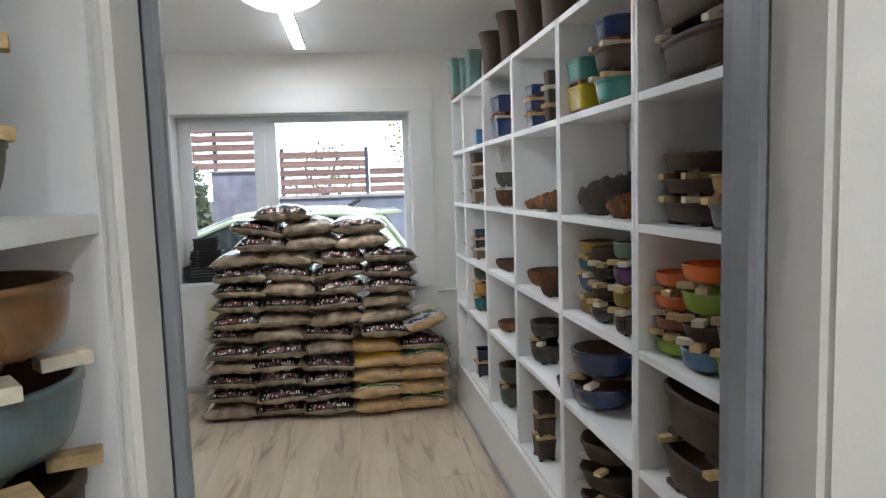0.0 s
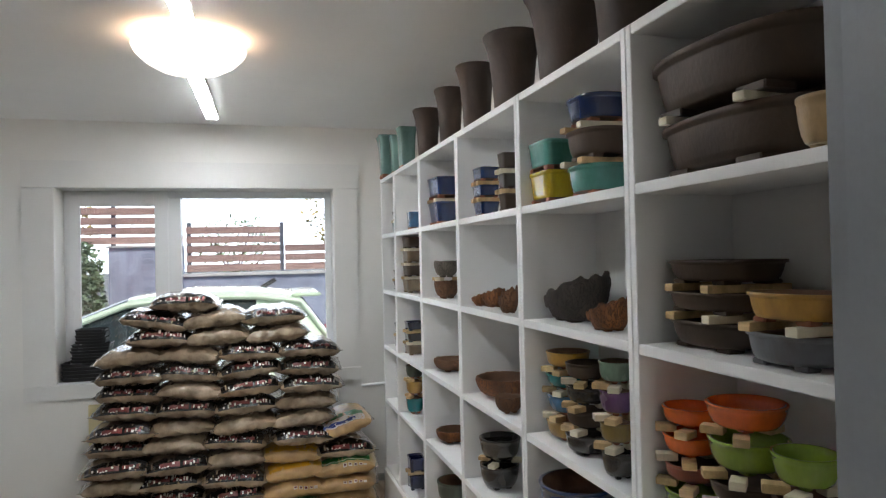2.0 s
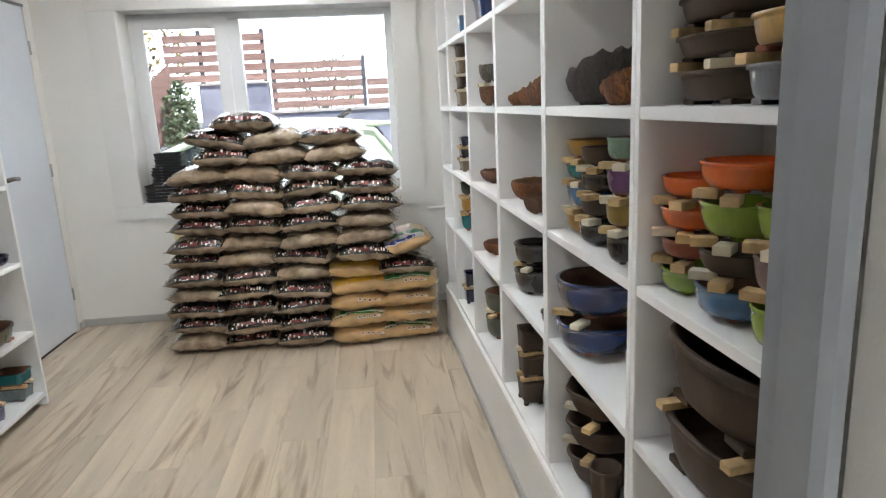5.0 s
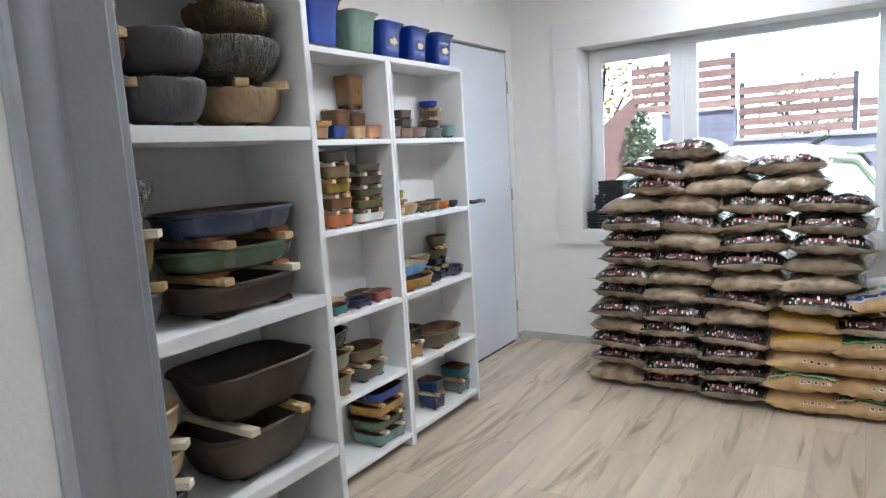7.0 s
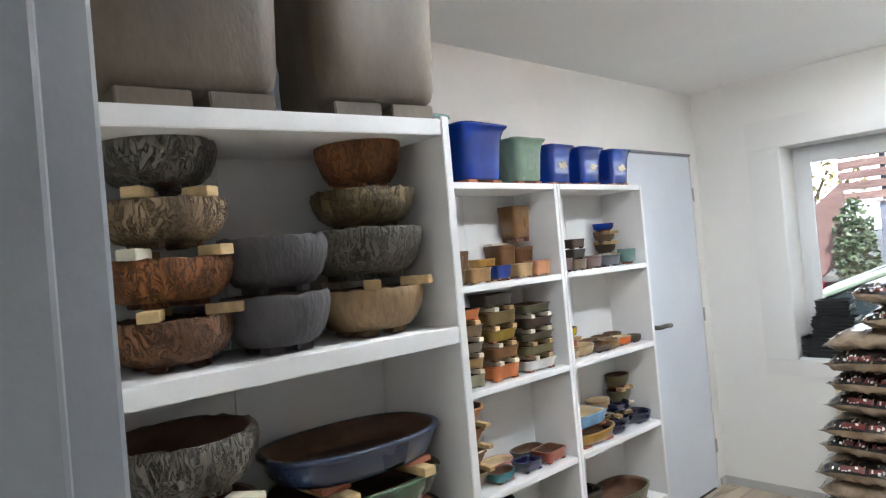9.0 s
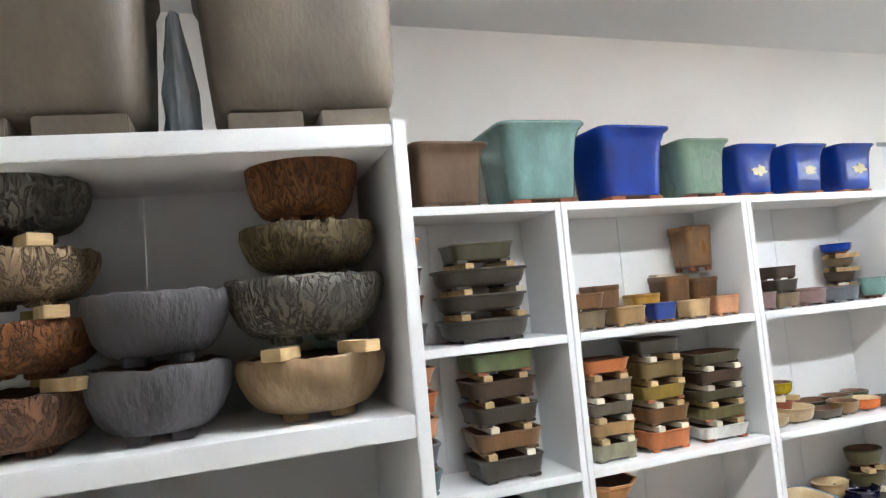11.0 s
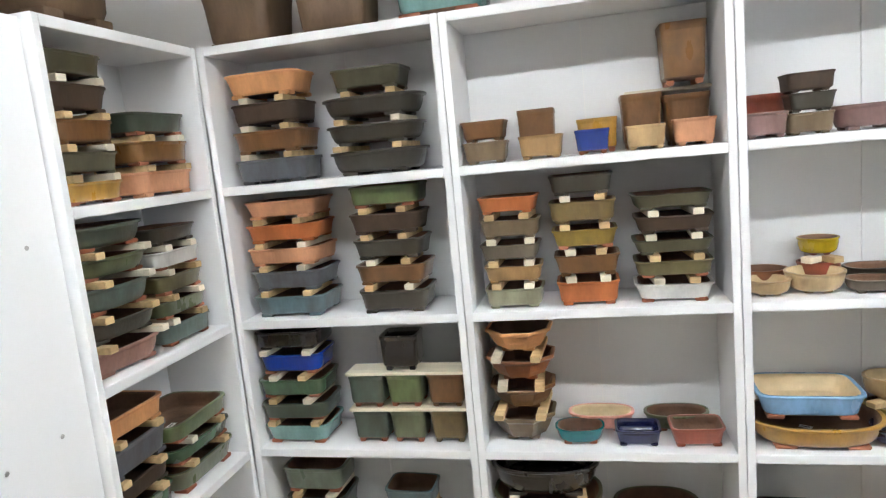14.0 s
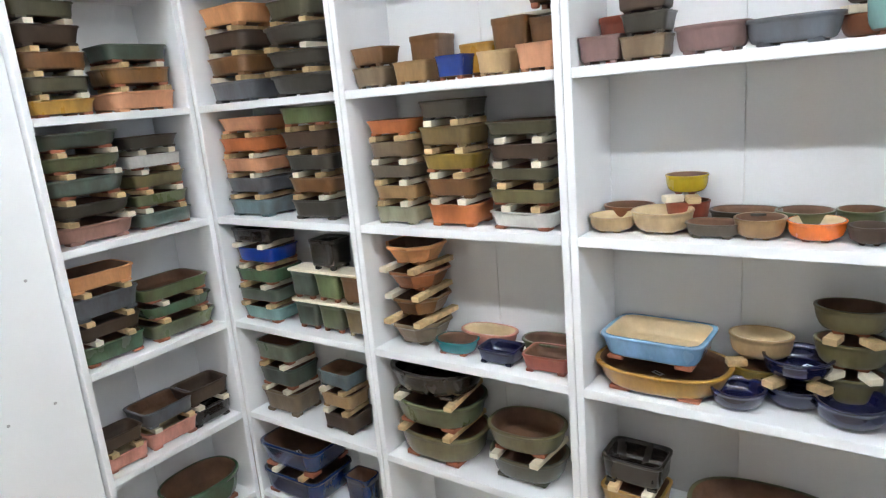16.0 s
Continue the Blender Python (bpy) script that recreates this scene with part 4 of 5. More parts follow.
stack(C1, 5, 0.341, 0.135, [("oval", 0.279, 0.209, 0.108, "green")])
stack(L1, 0, 0.087, 0.142, [("flare", 0.224, 0.224, 0.169, "cocoa")])
stack(L1, 0, 0.338, 0.140, [("flare", 0.221, 0.221, 0.175, "cocoa")])
stack(L1, 0, 0.613, 0.154, [("flare", 0.267, 0.267, 0.231, "celadon")])
stack(L2, 0, 0.287, 0.147, [("flare", 0.255, 0.255, 0.218, "bright_blue")])
stack(L2, 0, 0.534, 0.117, [("flare", 0.194, 0.194, 0.180, "sage_green")])
stack(D1, 1, 0.193, 0.118, [("bark", 0.178, 0.178, 0.069, "bark_brown"), ("bark", 0.182, 0.182, 0.065, "bark_rust"), ("bark", 0.180, 0.180, 0.064, "bark_beige"), ("bark", 0.160, 0.160, 0.068, "bark_charcoal")])
stack(D1, 1, 0.345, 0.095, [("bark", 0.162, 0.162, 0.086, "bark_grey"), ("bark", 0.164, 0.164, 0.084, "bark_grey")], blocks=0)
stack(D1, 1, 0.524, 0.112, [("bark", 0.196, 0.196, 0.078, "bark_tan"), ("bark", 0.208, 0.208, 0.084, "bark_charcoal")])
stack(D1, 1, 0.530, 0.112, [("bark", 0.184, 0.184, 0.064, "bark_olive"), ("bark", 0.150, 0.150, 0.088, "bark_rust")], lift=0.179, blocks=0)
stack(D1, 2, 0.462, 0.108, [("oval", 0.300, 0.20, 0.066, "umber"), ("oval", 0.304, 0.20, 0.054, "green"), ("oval", 0.308, 0.20, 0.056, "tray_blue")])
stack(D1, 3, 0.470, 0.112, [("lobe", 0.302, 0.216, 0.110, "umber"), ("lobe", 0.302, 0.216, 0.106, "umber")])
stack(D1, 4, 0.470, 0.112, [("lobe", 0.302, 0.216, 0.165, "umber")])
stack(RU[0], 1, 0.207, 0.142, [("oval", 0.380, 0.230, 0.098, "umber"), ("oval", 0.395, 0.230, 0.110, "umber")])
stack(RU[0], 1, 0.438, 0.057, [("rnd", 0.094, 0.094, 0.078, "beige")])
stack(RU[0], 2, 0.135, 0.116, [("oval", 0.231, 0.173, 0.053, "umber"), ("oval", 0.231, 0.173, 0.039, "umber"), ("oval", 0.231, 0.173, 0.044, "umber")])
stack(RU[0], 2, 0.344, 0.079, [("oval", 0.171, 0.129, 0.053, "slate"), ("oval", 0.171, 0.129, 0.048, "ochre")])
stack(RU[0], 3, 0.076, 0.076, [("rnd", 0.111, 0.111, 0.046, "lime"), ("rnd", 0.111, 0.111, 0.037, "brick"), ("rnd", 0.111, 0.111, 0.040, "vivid_orange"), ("rnd", 0.111, 0.111, 0.038, "vivid_orange")])
stack(RU[0], 3, 0.228, 0.077, [("rnd", 0.134, 0.134, 0.055, "mid_blue"), ("rnd", 0.134, 0.134, 0.041, "umber"), ("rnd", 0.134, 0.134, 0.057, "lime"), ("rnd", 0.134, 0.134, 0.046, "vivid_orange")])
stack(RU[0], 3, 0.367, 0.060, [("rnd", 0.100, 0.100, 0.062, "lime"), ("rnd", 0.100, 0.100, 0.054, "mauve"), ("rnd", 0.100, 0.100, 0.051, "lime")])
stack(RU[0], 4, 0.215, 0.116, [("oval", 0.350, 0.224, 0.112, "umber"), ("oval", 0.350, 0.224, 0.125, "umber")])
stack(RU[1], 1, 0.088, 0.071, [("rect", 0.136, 0.102, 0.089, "yellow"), ("rect", 0.136, 0.102, 0.082, "teal_green")], blocks=0)
stack(RU[1], 1, 0.317, 0.082, [("oval", 0.161, 0.145, 0.074, "teal_green"), ("oval", 0.161, 0.145, 0.070, "umber"), ("oval", 0.161, 0.145, 0.066, "deep_blue")])
stack(RU[1], 2, 0.125, 0.114, [("rock", 0.210, 0.168, 0.130, "bark_dark")])
stack(RU[1], 2, 0.361, 0.069, [("rock", 0.122, 0.098, 0.081, "bark_rust")])
stack(RU[1], 3, 0.104, 0.090, [("rnd", 0.120, 0.120, 0.055, "ochre"), ("rnd", 0.120, 0.120, 0.054, "mid_blue"), ("rnd", 0.120, 0.120, 0.041, "teal"), ("rnd", 0.120, 0.120, 0.045, "ochre")])
stack(RU[1], 3, 0.240, 0.075, [("rnd", 0.110, 0.110, 0.052, "black_brown"), ("rnd", 0.110, 0.110, 0.043, "umber"), ("rnd", 0.110, 0.110, 0.047, "black_brown"), ("rnd", 0.110, 0.110, 0.043, "umber")])
stack(RU[1], 3, 0.425, 0.050, [("rnd", 0.081, 0.081, 0.061, "black_brown"), ("rnd", 0.081, 0.081, 0.050, "olive_yellow"), ("rnd", 0.081, 0.081, 0.056, "purple"), ("rnd", 0.081, 0.081, 0.050, "sage_green")])
stack(RU[1], 4, 0.120, 0.110, [("rnd", 0.215, 0.222, 0.085, "deep_blue"), ("rnd", 0.215, 0.222, 0.100, "deep_blue")])
stack(RU[1], 5, 0.127, 0.137, [("flow", 0.215, 0.215, 0.093, "umber"), ("flow", 0.215, 0.215, 0.081, "umber"), ("flow", 0.215, 0.215, 0.077, "umber")])
stack(RU[1], 5, 0.332, 0.051, [("flow", 0.082, 0.082, 0.170, "umber")])
stack(RU[2], 1, 0.136, 0.067, [("rect", 0.099, 0.074, 0.051, "deep_blue"), ("rect", 0.099, 0.074, 0.044, "deep_blue"), ("rect", 0.099, 0.074, 0.048, "deep_blue")])
stack(RU[2], 1, 0.417, 0.036, [("rect", 0.058, 0.052, 0.053, "umber"), ("rect", 0.058, 0.052, 0.048, "charcoal"), ("rect", 0.058, 0.052, 0.050, "umber")])
stack(RU[2], 2, 0.065, 0.066, [("rock", 0.090, 0.072, 0.051, "bark_rust")])
stack(RU[2], 2, 0.129, 0.090, [("rock", 0.100, 0.080, 0.069, "bark_rust")])
stack(RU[2], 2, 0.385, 0.043, [("rock", 0.082, 0.066, 0.082, "bark_brown")])
stack(RU[2], 3, 0.126, 0.126, [("bark", 0.213, 0.213, 0.073, "bark_rust")])
stack(RU[2], 3, 0.347, 0.050, [("bark", 0.090, 0.090, 0.052, "bark_brown")])
stack(RU[2], 4, 0.144, 0.092, [("rnd", 0.145, 0.145, 0.085, "black_brown"), ("rnd", 0.145, 0.145, 0.078, "black_brown")])
stack(RU[2], 5, 0.189, 0.059, [("rect", 0.105, 0.079, 0.090, "umber"), ("rect", 0.105, 0.079, 0.078, "umber"), ("rect", 0.105, 0.079, 0.074, "umber")])
stack(RU[3], 1, 0.106, 0.095, [("rect", 0.173, 0.130, 0.101, "deep_blue"), ("rect", 0.173, 0.130, 0.094, "deep_blue")])
stack(RU[3], 2, 0.127, 0.085, [("bark", 0.109, 0.109, 0.078, "bark_brown"), ("bark", 0.109, 0.109, 0.072, "bark_charcoal")])
stack(RU[3], 3, 0.098, 0.108, [("bark", 0.157, 0.157, 0.054, "bark_brown")])
stack(RU[3], 4, 0.097, 0.107, [("bark", 0.154, 0.154, 0.053, "bark_rust")])
stack(RU[3], 5, 0.097, 0.107, [("rnd", 0.154, 0.154, 0.106, "dark_green"), ("rnd", 0.154, 0.154, 0.097, "dark_green")])
stack(RU[4], 1, 0.190, 0.059, [("rect", 0.077, 0.058, 0.093, "mid_blue")])
stack(RU[4], 2, 0.088, 0.081, [("rect", 0.136, 0.102, 0.069, "taupe"), ("rect", 0.136, 0.102, 0.057, "umber"), ("rect", 0.136, 0.102, 0.062, "taupe"), ("rect", 0.136, 0.102, 0.057, "umber")])
stack(RU[4], 3, 0.084, 0.078, [("rect", 0.128, 0.096, 0.052, "taupe"), ("rect", 0.128, 0.096, 0.045, "black_brown"), ("rect", 0.128, 0.096, 0.043, "navy")])
stack(RU[4], 4, 0.068, 0.078, [("rnd", 0.095, 0.095, 0.083, "teal"), ("rnd", 0.095, 0.095, 0.072, "ochre"), ("rnd", 0.095, 0.095, 0.068, "dark_green")])
stack(RU[4], 5, 0.074, 0.071, [("rect", 0.108, 0.081, 0.077, "navy"), ("rect", 0.108, 0.081, 0.072, "navy")])

stack(D1, 2, 0.192, 0.112, [("rnd", 0.195, 0.195, 0.080, "slate"), ("rnd", 0.195, 0.195, 0.080, "tan"), ("bark", 0.205, 0.205, 0.085, "bark_charcoal")])
stack(D1, 3, 0.205, 0.10, [("rnd", 0.175, 0.175, 0.060, "slate"), ("rnd", 0.175, 0.175, 0.062, "beige"), ("rnd", 0.178, 0.178, 0.068, "cream_clay")])
stack(D1, 4, 0.15, 0.1, [("rect", 0.20, 0.15, 0.08, "umber"), ("rect", 0.20, 0.15, 0.07, "slate")])

WHITE_PRINT = mat("pale_glaze_print", srgb(214, 208, 176), 0.3, 0, 0.1, 20, 90, 0.05)
stack(RU[0], 2, 0.505, 0.07, [("rnd", 0.085, 0.085, 0.055, "tan"), ("rnd", 0.085, 0.085, 0.05, "sienna"), ("rnd", 0.085, 0.085, 0.05, "umber")])
stack(RU[5], 3, 0.16, 0.10, [("rect", 0.16, 0.12, 0.06, "slate"), ("rect", 0.16, 0.12, 0.06, "navy")])
stack(RU[5], 2, 0.16, 0.10, [("rect", 0.16, 0.12, 0.05, "slate"), ("rect", 0.16, 0.12, 0.05, "taupe")])
stack(RU[5], 1, 0.16, 0.10, [("rect", 0.15, 0.12, 0.06, "celadon"), ("rect", 0.15, 0.12, 0.05, "slate_blue")])
stack(RU[0], 5, 0.14, 0.11, [("rnd", 0.19, 0.19, 0.08, "umber"), ("rnd", 0.19, 0.19, 0.08, "teal_green")])
stack(RU[0], 5, 0.40, 0.12, [("oval", 0.24, 0.19, 0.08, "umber"), ("oval", 0.24, 0.19, 0.08, "slate")])
stack(RU[2], 4, 0.500, 0.06, [("rnd", 0.095, 0.095, 0.045, "deep_blue")])
# tops of the shelves
for u, w, h in ((0.105, 0.18, 0.165), (0.315, 0.18, 0.165), (0.53, 0.18, 0.165)):
    stack(L3, 0, u, 0.115, [("flare", w, w, h, "royal_blue")])
    blue = POTS[-1]
    k0 = rng.uniform(0, 9)
    bl = part("blossom_print", lathe([(0.034, 0.02, 0, 2), (0.033, 0.019, 0.0022, 2)], 40, shape=lambda x, y, z, th: (x * (0.75 + 0.45 * noise.noise(Vector((math.cos(th) * 2.2 + k0, math.sin(th) * 2.2, 0)))), y * (0.75 + 0.6 * noise.noise(Vector((math.cos(th) * 3 + k0, math.sin(th) * 3, 4)))), z)), WHITE_PRINT, blue, "pale blossom print")
    bl.matrix_local = pose(0.01, -w / 2 * 0.782 + 0.0006, h * 0.5, 95, 0, 0)
stack(C1, 0, 0.16, 0.122, [("flare", 0.27, 0.25, 0.34, "cocoa")])
wr = part("plastic_wrap", lathe([(0.016, 0.03, 0, 2), (0.024, 0.04, 0.03, 2), (0.02, 0.05, 0.09, 2), (0.014, 0.045, 0.15, 2), (0.01, 0.03, 0.2, 2)], 30, shape=lambda x, y, z, th: (x * (1 + 0.6 * noise.noise(Vector((math.cos(th) * 3, math.sin(th) * 3, z * 18)))), y * (1 + 0.5 * noise.noise(Vector((math.cos(th) * 4, math.sin(th) * 4, z * 15 + 5)))), z)), mat("pale_blue_plastic", srgb(226, 236, 246), 0.25, 0, 0.06, 12, 60, 0.3, coat=0.6), smooth=True)
wr.matrix_world = D1.at(0.385, 0.165, 0)
tagged(wr, "crumpled pale blue plastic wrap between two pots", "plastic wrap")
for u, w in ((0.225, 0.275), (0.538, 0.262)):
    stack(D1, 0, u, 0.122, [("rect", w, 0.24, 0.245, "stone_grey")])
for unit, u, v, w, h in ((RU[5], 0.06, 0.045, 0.140, 0.245), (RU[5], 0.21, 0.06, 0.095, 0.22), (RU[4], 0.085, 0.055, 0.098, 0.22)):
    stack(unit, 0, u, v, [("flare", w, w, h, "celadon")])
for unit, u, w, h in ((RU[4], 0.254, 0.150, 0.28), (RU[3], 0.10, 0.140, 0.285), (RU[3], 0.46, 0.165, 0.285), (RU[2], 0.27, 0.200, 0.28), (RU[1], 0.08, 0.245, 0.275), (RU[1], 0.41, 0.25, 0.28), (RU[0], 0.12, 0.25, 0.28), (RU[0], 0.42, 0.25, 0.28)):
    stack(unit, 0, u, 0.125, [("trumpet", w, w, h, "umber_tall")])

PAPER = mat("tag_paper", (0.82, 0.82, 0.8), 0.6, 0, 0.03, 20, 90, 0.02)


def price_tag(ob, x, y, z):
    """A small white tag lying in a pot, its writing a dark bar."""
    e = empty("price_tag", ob.matrix_world @ pose(x, y, z, 0, 0, rng.uniform(-30, 30)))
    part("paper", box(-0.014, -0.007, 0, 0.014, 0.007, 0.0006), PAPER, e)
    part("print_bar", box(-0.009, -0.002, 0.0007, 0.009, 0.002, 0.001), GAP, e)
    return tagged(e, "small white price tag lying inside a pot", "price tag", "price tags in the pots")


for ob in POTS:
    d = ob.dimensions
    if TOPS.get(ob.name) and d.x > 0.13 and rng.random() < 0.5:
        h = TOPS[ob.name]
        price_tag(ob, rng.uniform(-0.03, 0.03), rng.uniform(-0.02, 0.02), min(0.012, h * 0.12) + (h - min(0.012, h * 0.12)) * 0.22 + 0.0008)

# ---- sacks of soil ----
FILM = mat("soil_sack_film", srgb(150, 131, 109), 0.2, 0, 0.16, 11, 30, 0.9, col2=srgb(108, 92, 73), coat=0.9, rand=0.14)
TANF = mat("tan_sack_film", srgb(166, 147, 123), 0.2, 0, 0.16, 11, 30, 0.9, col2=srgb(122, 105, 85), coat=0.9, rand=0.12)
for fm in (FILM, TANF):                      # creased film
    for nd in fm.node_tree.nodes:
        if nd.type == 'TEX_NOISE' and nd.inputs["Scale"].default_value > 20:
            nd.inputs["Scale"].default_value, nd.inputs["Detail"].default_value, nd.inputs["Distortion"].default_value = 20, 5, 1.8
SEAM = mat("clear_film_seam", srgb(186, 176, 160), 0.2, 0, 0.12, 14, 60, 0.4, coat=0.9)
SAND = mat("sand_sack_film", srgb(190, 156, 108), 0.32, 0, 0.10, 9, 40, 0.3, coat=0.4, rand=0.08)
YELL = mat("yellow_print", srgb(206, 158, 30), 0.3, 0, 0.08, 9, 40, 0.2, coat=0.4)
GREENP = mat("green_print", srgb(48, 120, 52), 0.3, 0, 0.1, 9, 40, 0.2, coat=0.4)
BLACKP = mat("black_print", srgb(30, 26, 25), 0.25, 0, 0.1, 9, 40, 0.3, coat=0.5)
REDP = mat("red_print", srgb(104, 36, 32), 0.3, 0, 0.15, 30, 90, 0.2, coat=0.4)
WHITEP = mat("white_print", srgb(214, 208, 200), 0.3, 0, 0.06, 9, 40, 0.2, coat=0.4)
BLUEP = mat("blue_print", srgb(40, 60, 130), 0.3, 0, 0.06, 9, 40, 0.2, coat=0.4)
SA, SB, SC = 0.176, 0.22, 0.056


def sack_point(x, phi, sd, lift=0.0):
    """x from -1 to 1 along the sack, phi round it: 0 front, 90 degrees top."""
    k = abs(x)
    wx = max(0.0, 1 - k ** 3.1) ** 0.62
    c, s = math.cos(phi), math.sin(phi)
    e = 0.72
    y = -math.copysign(abs(c) ** e, c) * SB * (0.86 + 0.14 * wx)
    z = math.copysign(abs(s) ** 0.74, s) * SC * max(0.05, wx)
    p = Vector((x * SA * (1 - 0.03 * math.cos(2 * phi)), y, z))
    r = 0.011 * noise.noise(p * 7 + Vector((sd, 0, 0))) + 0.010 * noise.noise(p * 24 + Vector((0, sd, 0))) + 0.007 * noise.noise(Vector((p.x * 70, p.y * 26, p.z * 55 + sd)))
    r += 0.009 * k ** 1.8 * math.sin(phi * 13 + 3 * math.sin(sd + phi)) * wx     # gathers towards the welds
    n = Vector((0, y / SB ** 2, z / SC ** 2)).normalized()
    p += n * (r * (0.3 + 0.7 * wx) + lift)
    p.z -= 0.014 * k ** 3
    return p


def sack_body(sd):
    bm = bmesh.new()
    NX, NP = 34, 44
    loops = [[bm.verts.new(sack_point(-1 + 2 * i / NX, 2 * math.pi * j / NP, sd)) for j in range(NP)] for i in range(NX + 1)]
    for a, b in zip(loops, loops[1:]):
        for j in range(NP):
            bm.faces.new((a[j], a[(j + 1) % NP], b[(j + 1) % NP], b[j]))
    bm.faces.new(loops[0])
    bm.faces.new(list(reversed(loops[-1])))
    bmesh.ops.recalc_face_normals(bm, faces=bm.faces)
    return bm


def sack_seam(sd, end):
    """The pale welded film beyond one end."""
    bm = bmesh.new()
    for side in (end,):
        q = []
        for j in range(9):
            yy = (-1 + 2 * j / 8) * SB * 0.9
            ww = 0.003 * math.sin(j * 2.1 + sd)
            q.append([bm.verts.new((side * (SA * 0.975 + ex), yy, -0.012 + ww * (1 + ex * 60) + dz)) for ex, dz in ((-0.012, 0.003), (0.014, 0.0012), (0.014, -0.0012), (-0.012, -0.003))])
        for a, b in zip(q, q[1:]):
            for k in range(4):
                bm.faces.new((a[k], a[(k + 1) % 4], b[(k + 1) % 4], b[k]))
    bmesh.ops.recalc_face_normals(bm, faces=bm.faces)
    return bm


def sack_strip(sd, x0, x1, p0, p1, lift, bm=None, nx=14, np_=5):
    bm = bm or bmesh.new()
    g = [[bm.verts.new(sack_point(x0 + (x1 - x0) * i / nx, radians(p0 + (p1 - p0) * j / np_), sd, lift)) for j in range(np_ + 1)] for i in range(nx + 1)]
    for i in range(nx):
        for j in range(np_):
            bm.faces.new((g[i][j], g[i + 1][j], g[i + 1][j + 1], g[i][j + 1]))
    return bm


SACKS = {}


def sack_kind(kind, var):
    """Meshes of one look of sack: D black band with red and white print, T plain, S sand with print, G green band, Y yellow band, B blue and white."""
    if (kind, var) in SACKS:
        return SACKS[kind, var]
    sd = var * 7.3 + {"D": 0, "T": 2, "S": 3, "G": 4, "Y": 5, "B": 6}[kind]
    r2 = random.Random(var * 13 + ord(kind))
    made = [("sack_body", mesh_from(sack_body(sd), "sack_body", FILM if kind == "D" else TANF if kind == "T" else SAND, True)), ("seam", mesh_from(sack_seam(sd, -1), "seam", SEAM, True)), ("seam", mesh_from(sack_seam(sd, 1), "seam", SEAM, True))]

    def add(name, bm, m):
        made.append((name, mesh_from(bm, name, m, True)))
    if kind == "D":
        add("label_band", sack_strip(sd, -0.86, 0.86, 3, 56, 0.0015, None, 18, 7), BLACKP)
        add("red_print", sack_strip(sd, -0.5, 0.08, 14, 32, 0.003), REDP)
        add("red_print", sack_strip(sd, 0.16, 0.62, 13, 30, 0.003), REDP)
        x = -0.72
        while x < 0.7:
            wd = r2.uniform(0.02, 0.07)
            a = r2.uniform(8, 30)
            if r2.random() < 0.66:
                add("white_print", sack_strip(sd, x, x + wd, a, a + r2.uniform(4, 15), 0.0042, None, 2, 2), WHITEP)
            x += wd + r2.uniform(0.015, 0.04)
    elif kind in "SG":
        if kind == "G":
            add("green_band", sack_strip(sd, -0.8, 0.8, 34, 60, 0.0015), GREENP)
            add("white_stripe", sack_strip(sd, -0.8, 0.8, 40, 44, 0.003), WHITEP)
        for x in (-0.05, 0.12, 0.29, 0.46, 0.6):
            add("white_print", sack_strip(sd, x, x + 0.11, 8, 22, 0.002, None, 3, 2), WHITEP)
        for x in (-0.03, 0.14, 0.31, 0.48):
            add("red_print", sack_strip(sd, x, x + 0.07, 11, 19, 0.0035, None, 2, 2), REDP)
    elif kind == "Y":
        add("yellow_band", sack_strip(sd, -0.8, 0.8, 26, 68, 0.0015), YELL)
    elif kind == "B":
        add("white_band", sack_strip(sd, -0.8, 0.8, 22, 62, 0.0015), WHITEP)
        add("blue_print", sack_strip(sd, -0.7, 0.5, 28, 44, 0.003), BLUEP)
        add("green_print", sack_strip(sd, -0.7, 0.8, 62, 80, 0.002), GREENP)
    SACKS[kind, var] = made
    return made


SACK_WORDS = {"D": "brown soil sack with black and red band", "T": "plain clear brown soil sack", "S": "sand-coloured soil sack with red print", "G": "sand-coloured soil sack with green band",
              "Y": "sand-coloured soil sack with yellow band", "B": "pale soil sack with blue and white label"}
srng = random.Random(3)


def sack(x, y, z, kind, yaw=0, tilt=0, nod=0):
    e = empty("soil_sack", pose(x, y, z, nod, tilt, yaw))
    for name, me in sack_kind(kind, srng.randrange(4)):
        part(name, me, None, e)
    return tagged(e, SACK_WORDS[kind] + " in a pile", "sack", "sacks of soil in the pile")


SP = 0.0955
COLS = ["TDDTDDDDDDT", "DDDDDTTDTDT", "DDDDTDTDDDD", "SGSYYDTTDDD", "GSSGD"]
for c, col in enumerate(COLS):
    for r, kind in enumerate(col):
        lean = 0.0 if r < 4 else min(0.085, (r - 3) * 0.016)
        if c == 3 and r >= 5:
            lean += 0.03
        if c == 4:
            lean = 0.0
        x = -0.44 + 0.30 * c + lean + srng.uniform(-0.014, 0.014)
        if c == 1 and r in (5, 6):
            x -= 0.02
        y = 4.735 + (0.03 * (2 - c) if c < 3 else 0) * 0.6 + srng.uniform(-0.028, 0.028)
        sack(x, y, SC + r * SP + 0.001, kind, srng.uniform(-6, 6), srng.uniform(-4, 4) + (3 if c % 2 else -1) * (r > 6), srng.uniform(-1, 1))
top = 11 * SP + SC + 0.001
for x, dz, kind, tilt in ((-0.20, 0.0, "D", 2), (0.09, 0.0, "T", -3), (0.395, 0.0, "T", -4), (-0.225, SP, "D", 10), (0.07, SP * 0.98, "T", -5), (0.38, SP, "D", -2), (-0.085, SP * 1.95, "D", 0)):
    sack(x, 4.76, top + dz, kind, srng.uniform(-4, 4), tilt, 0)
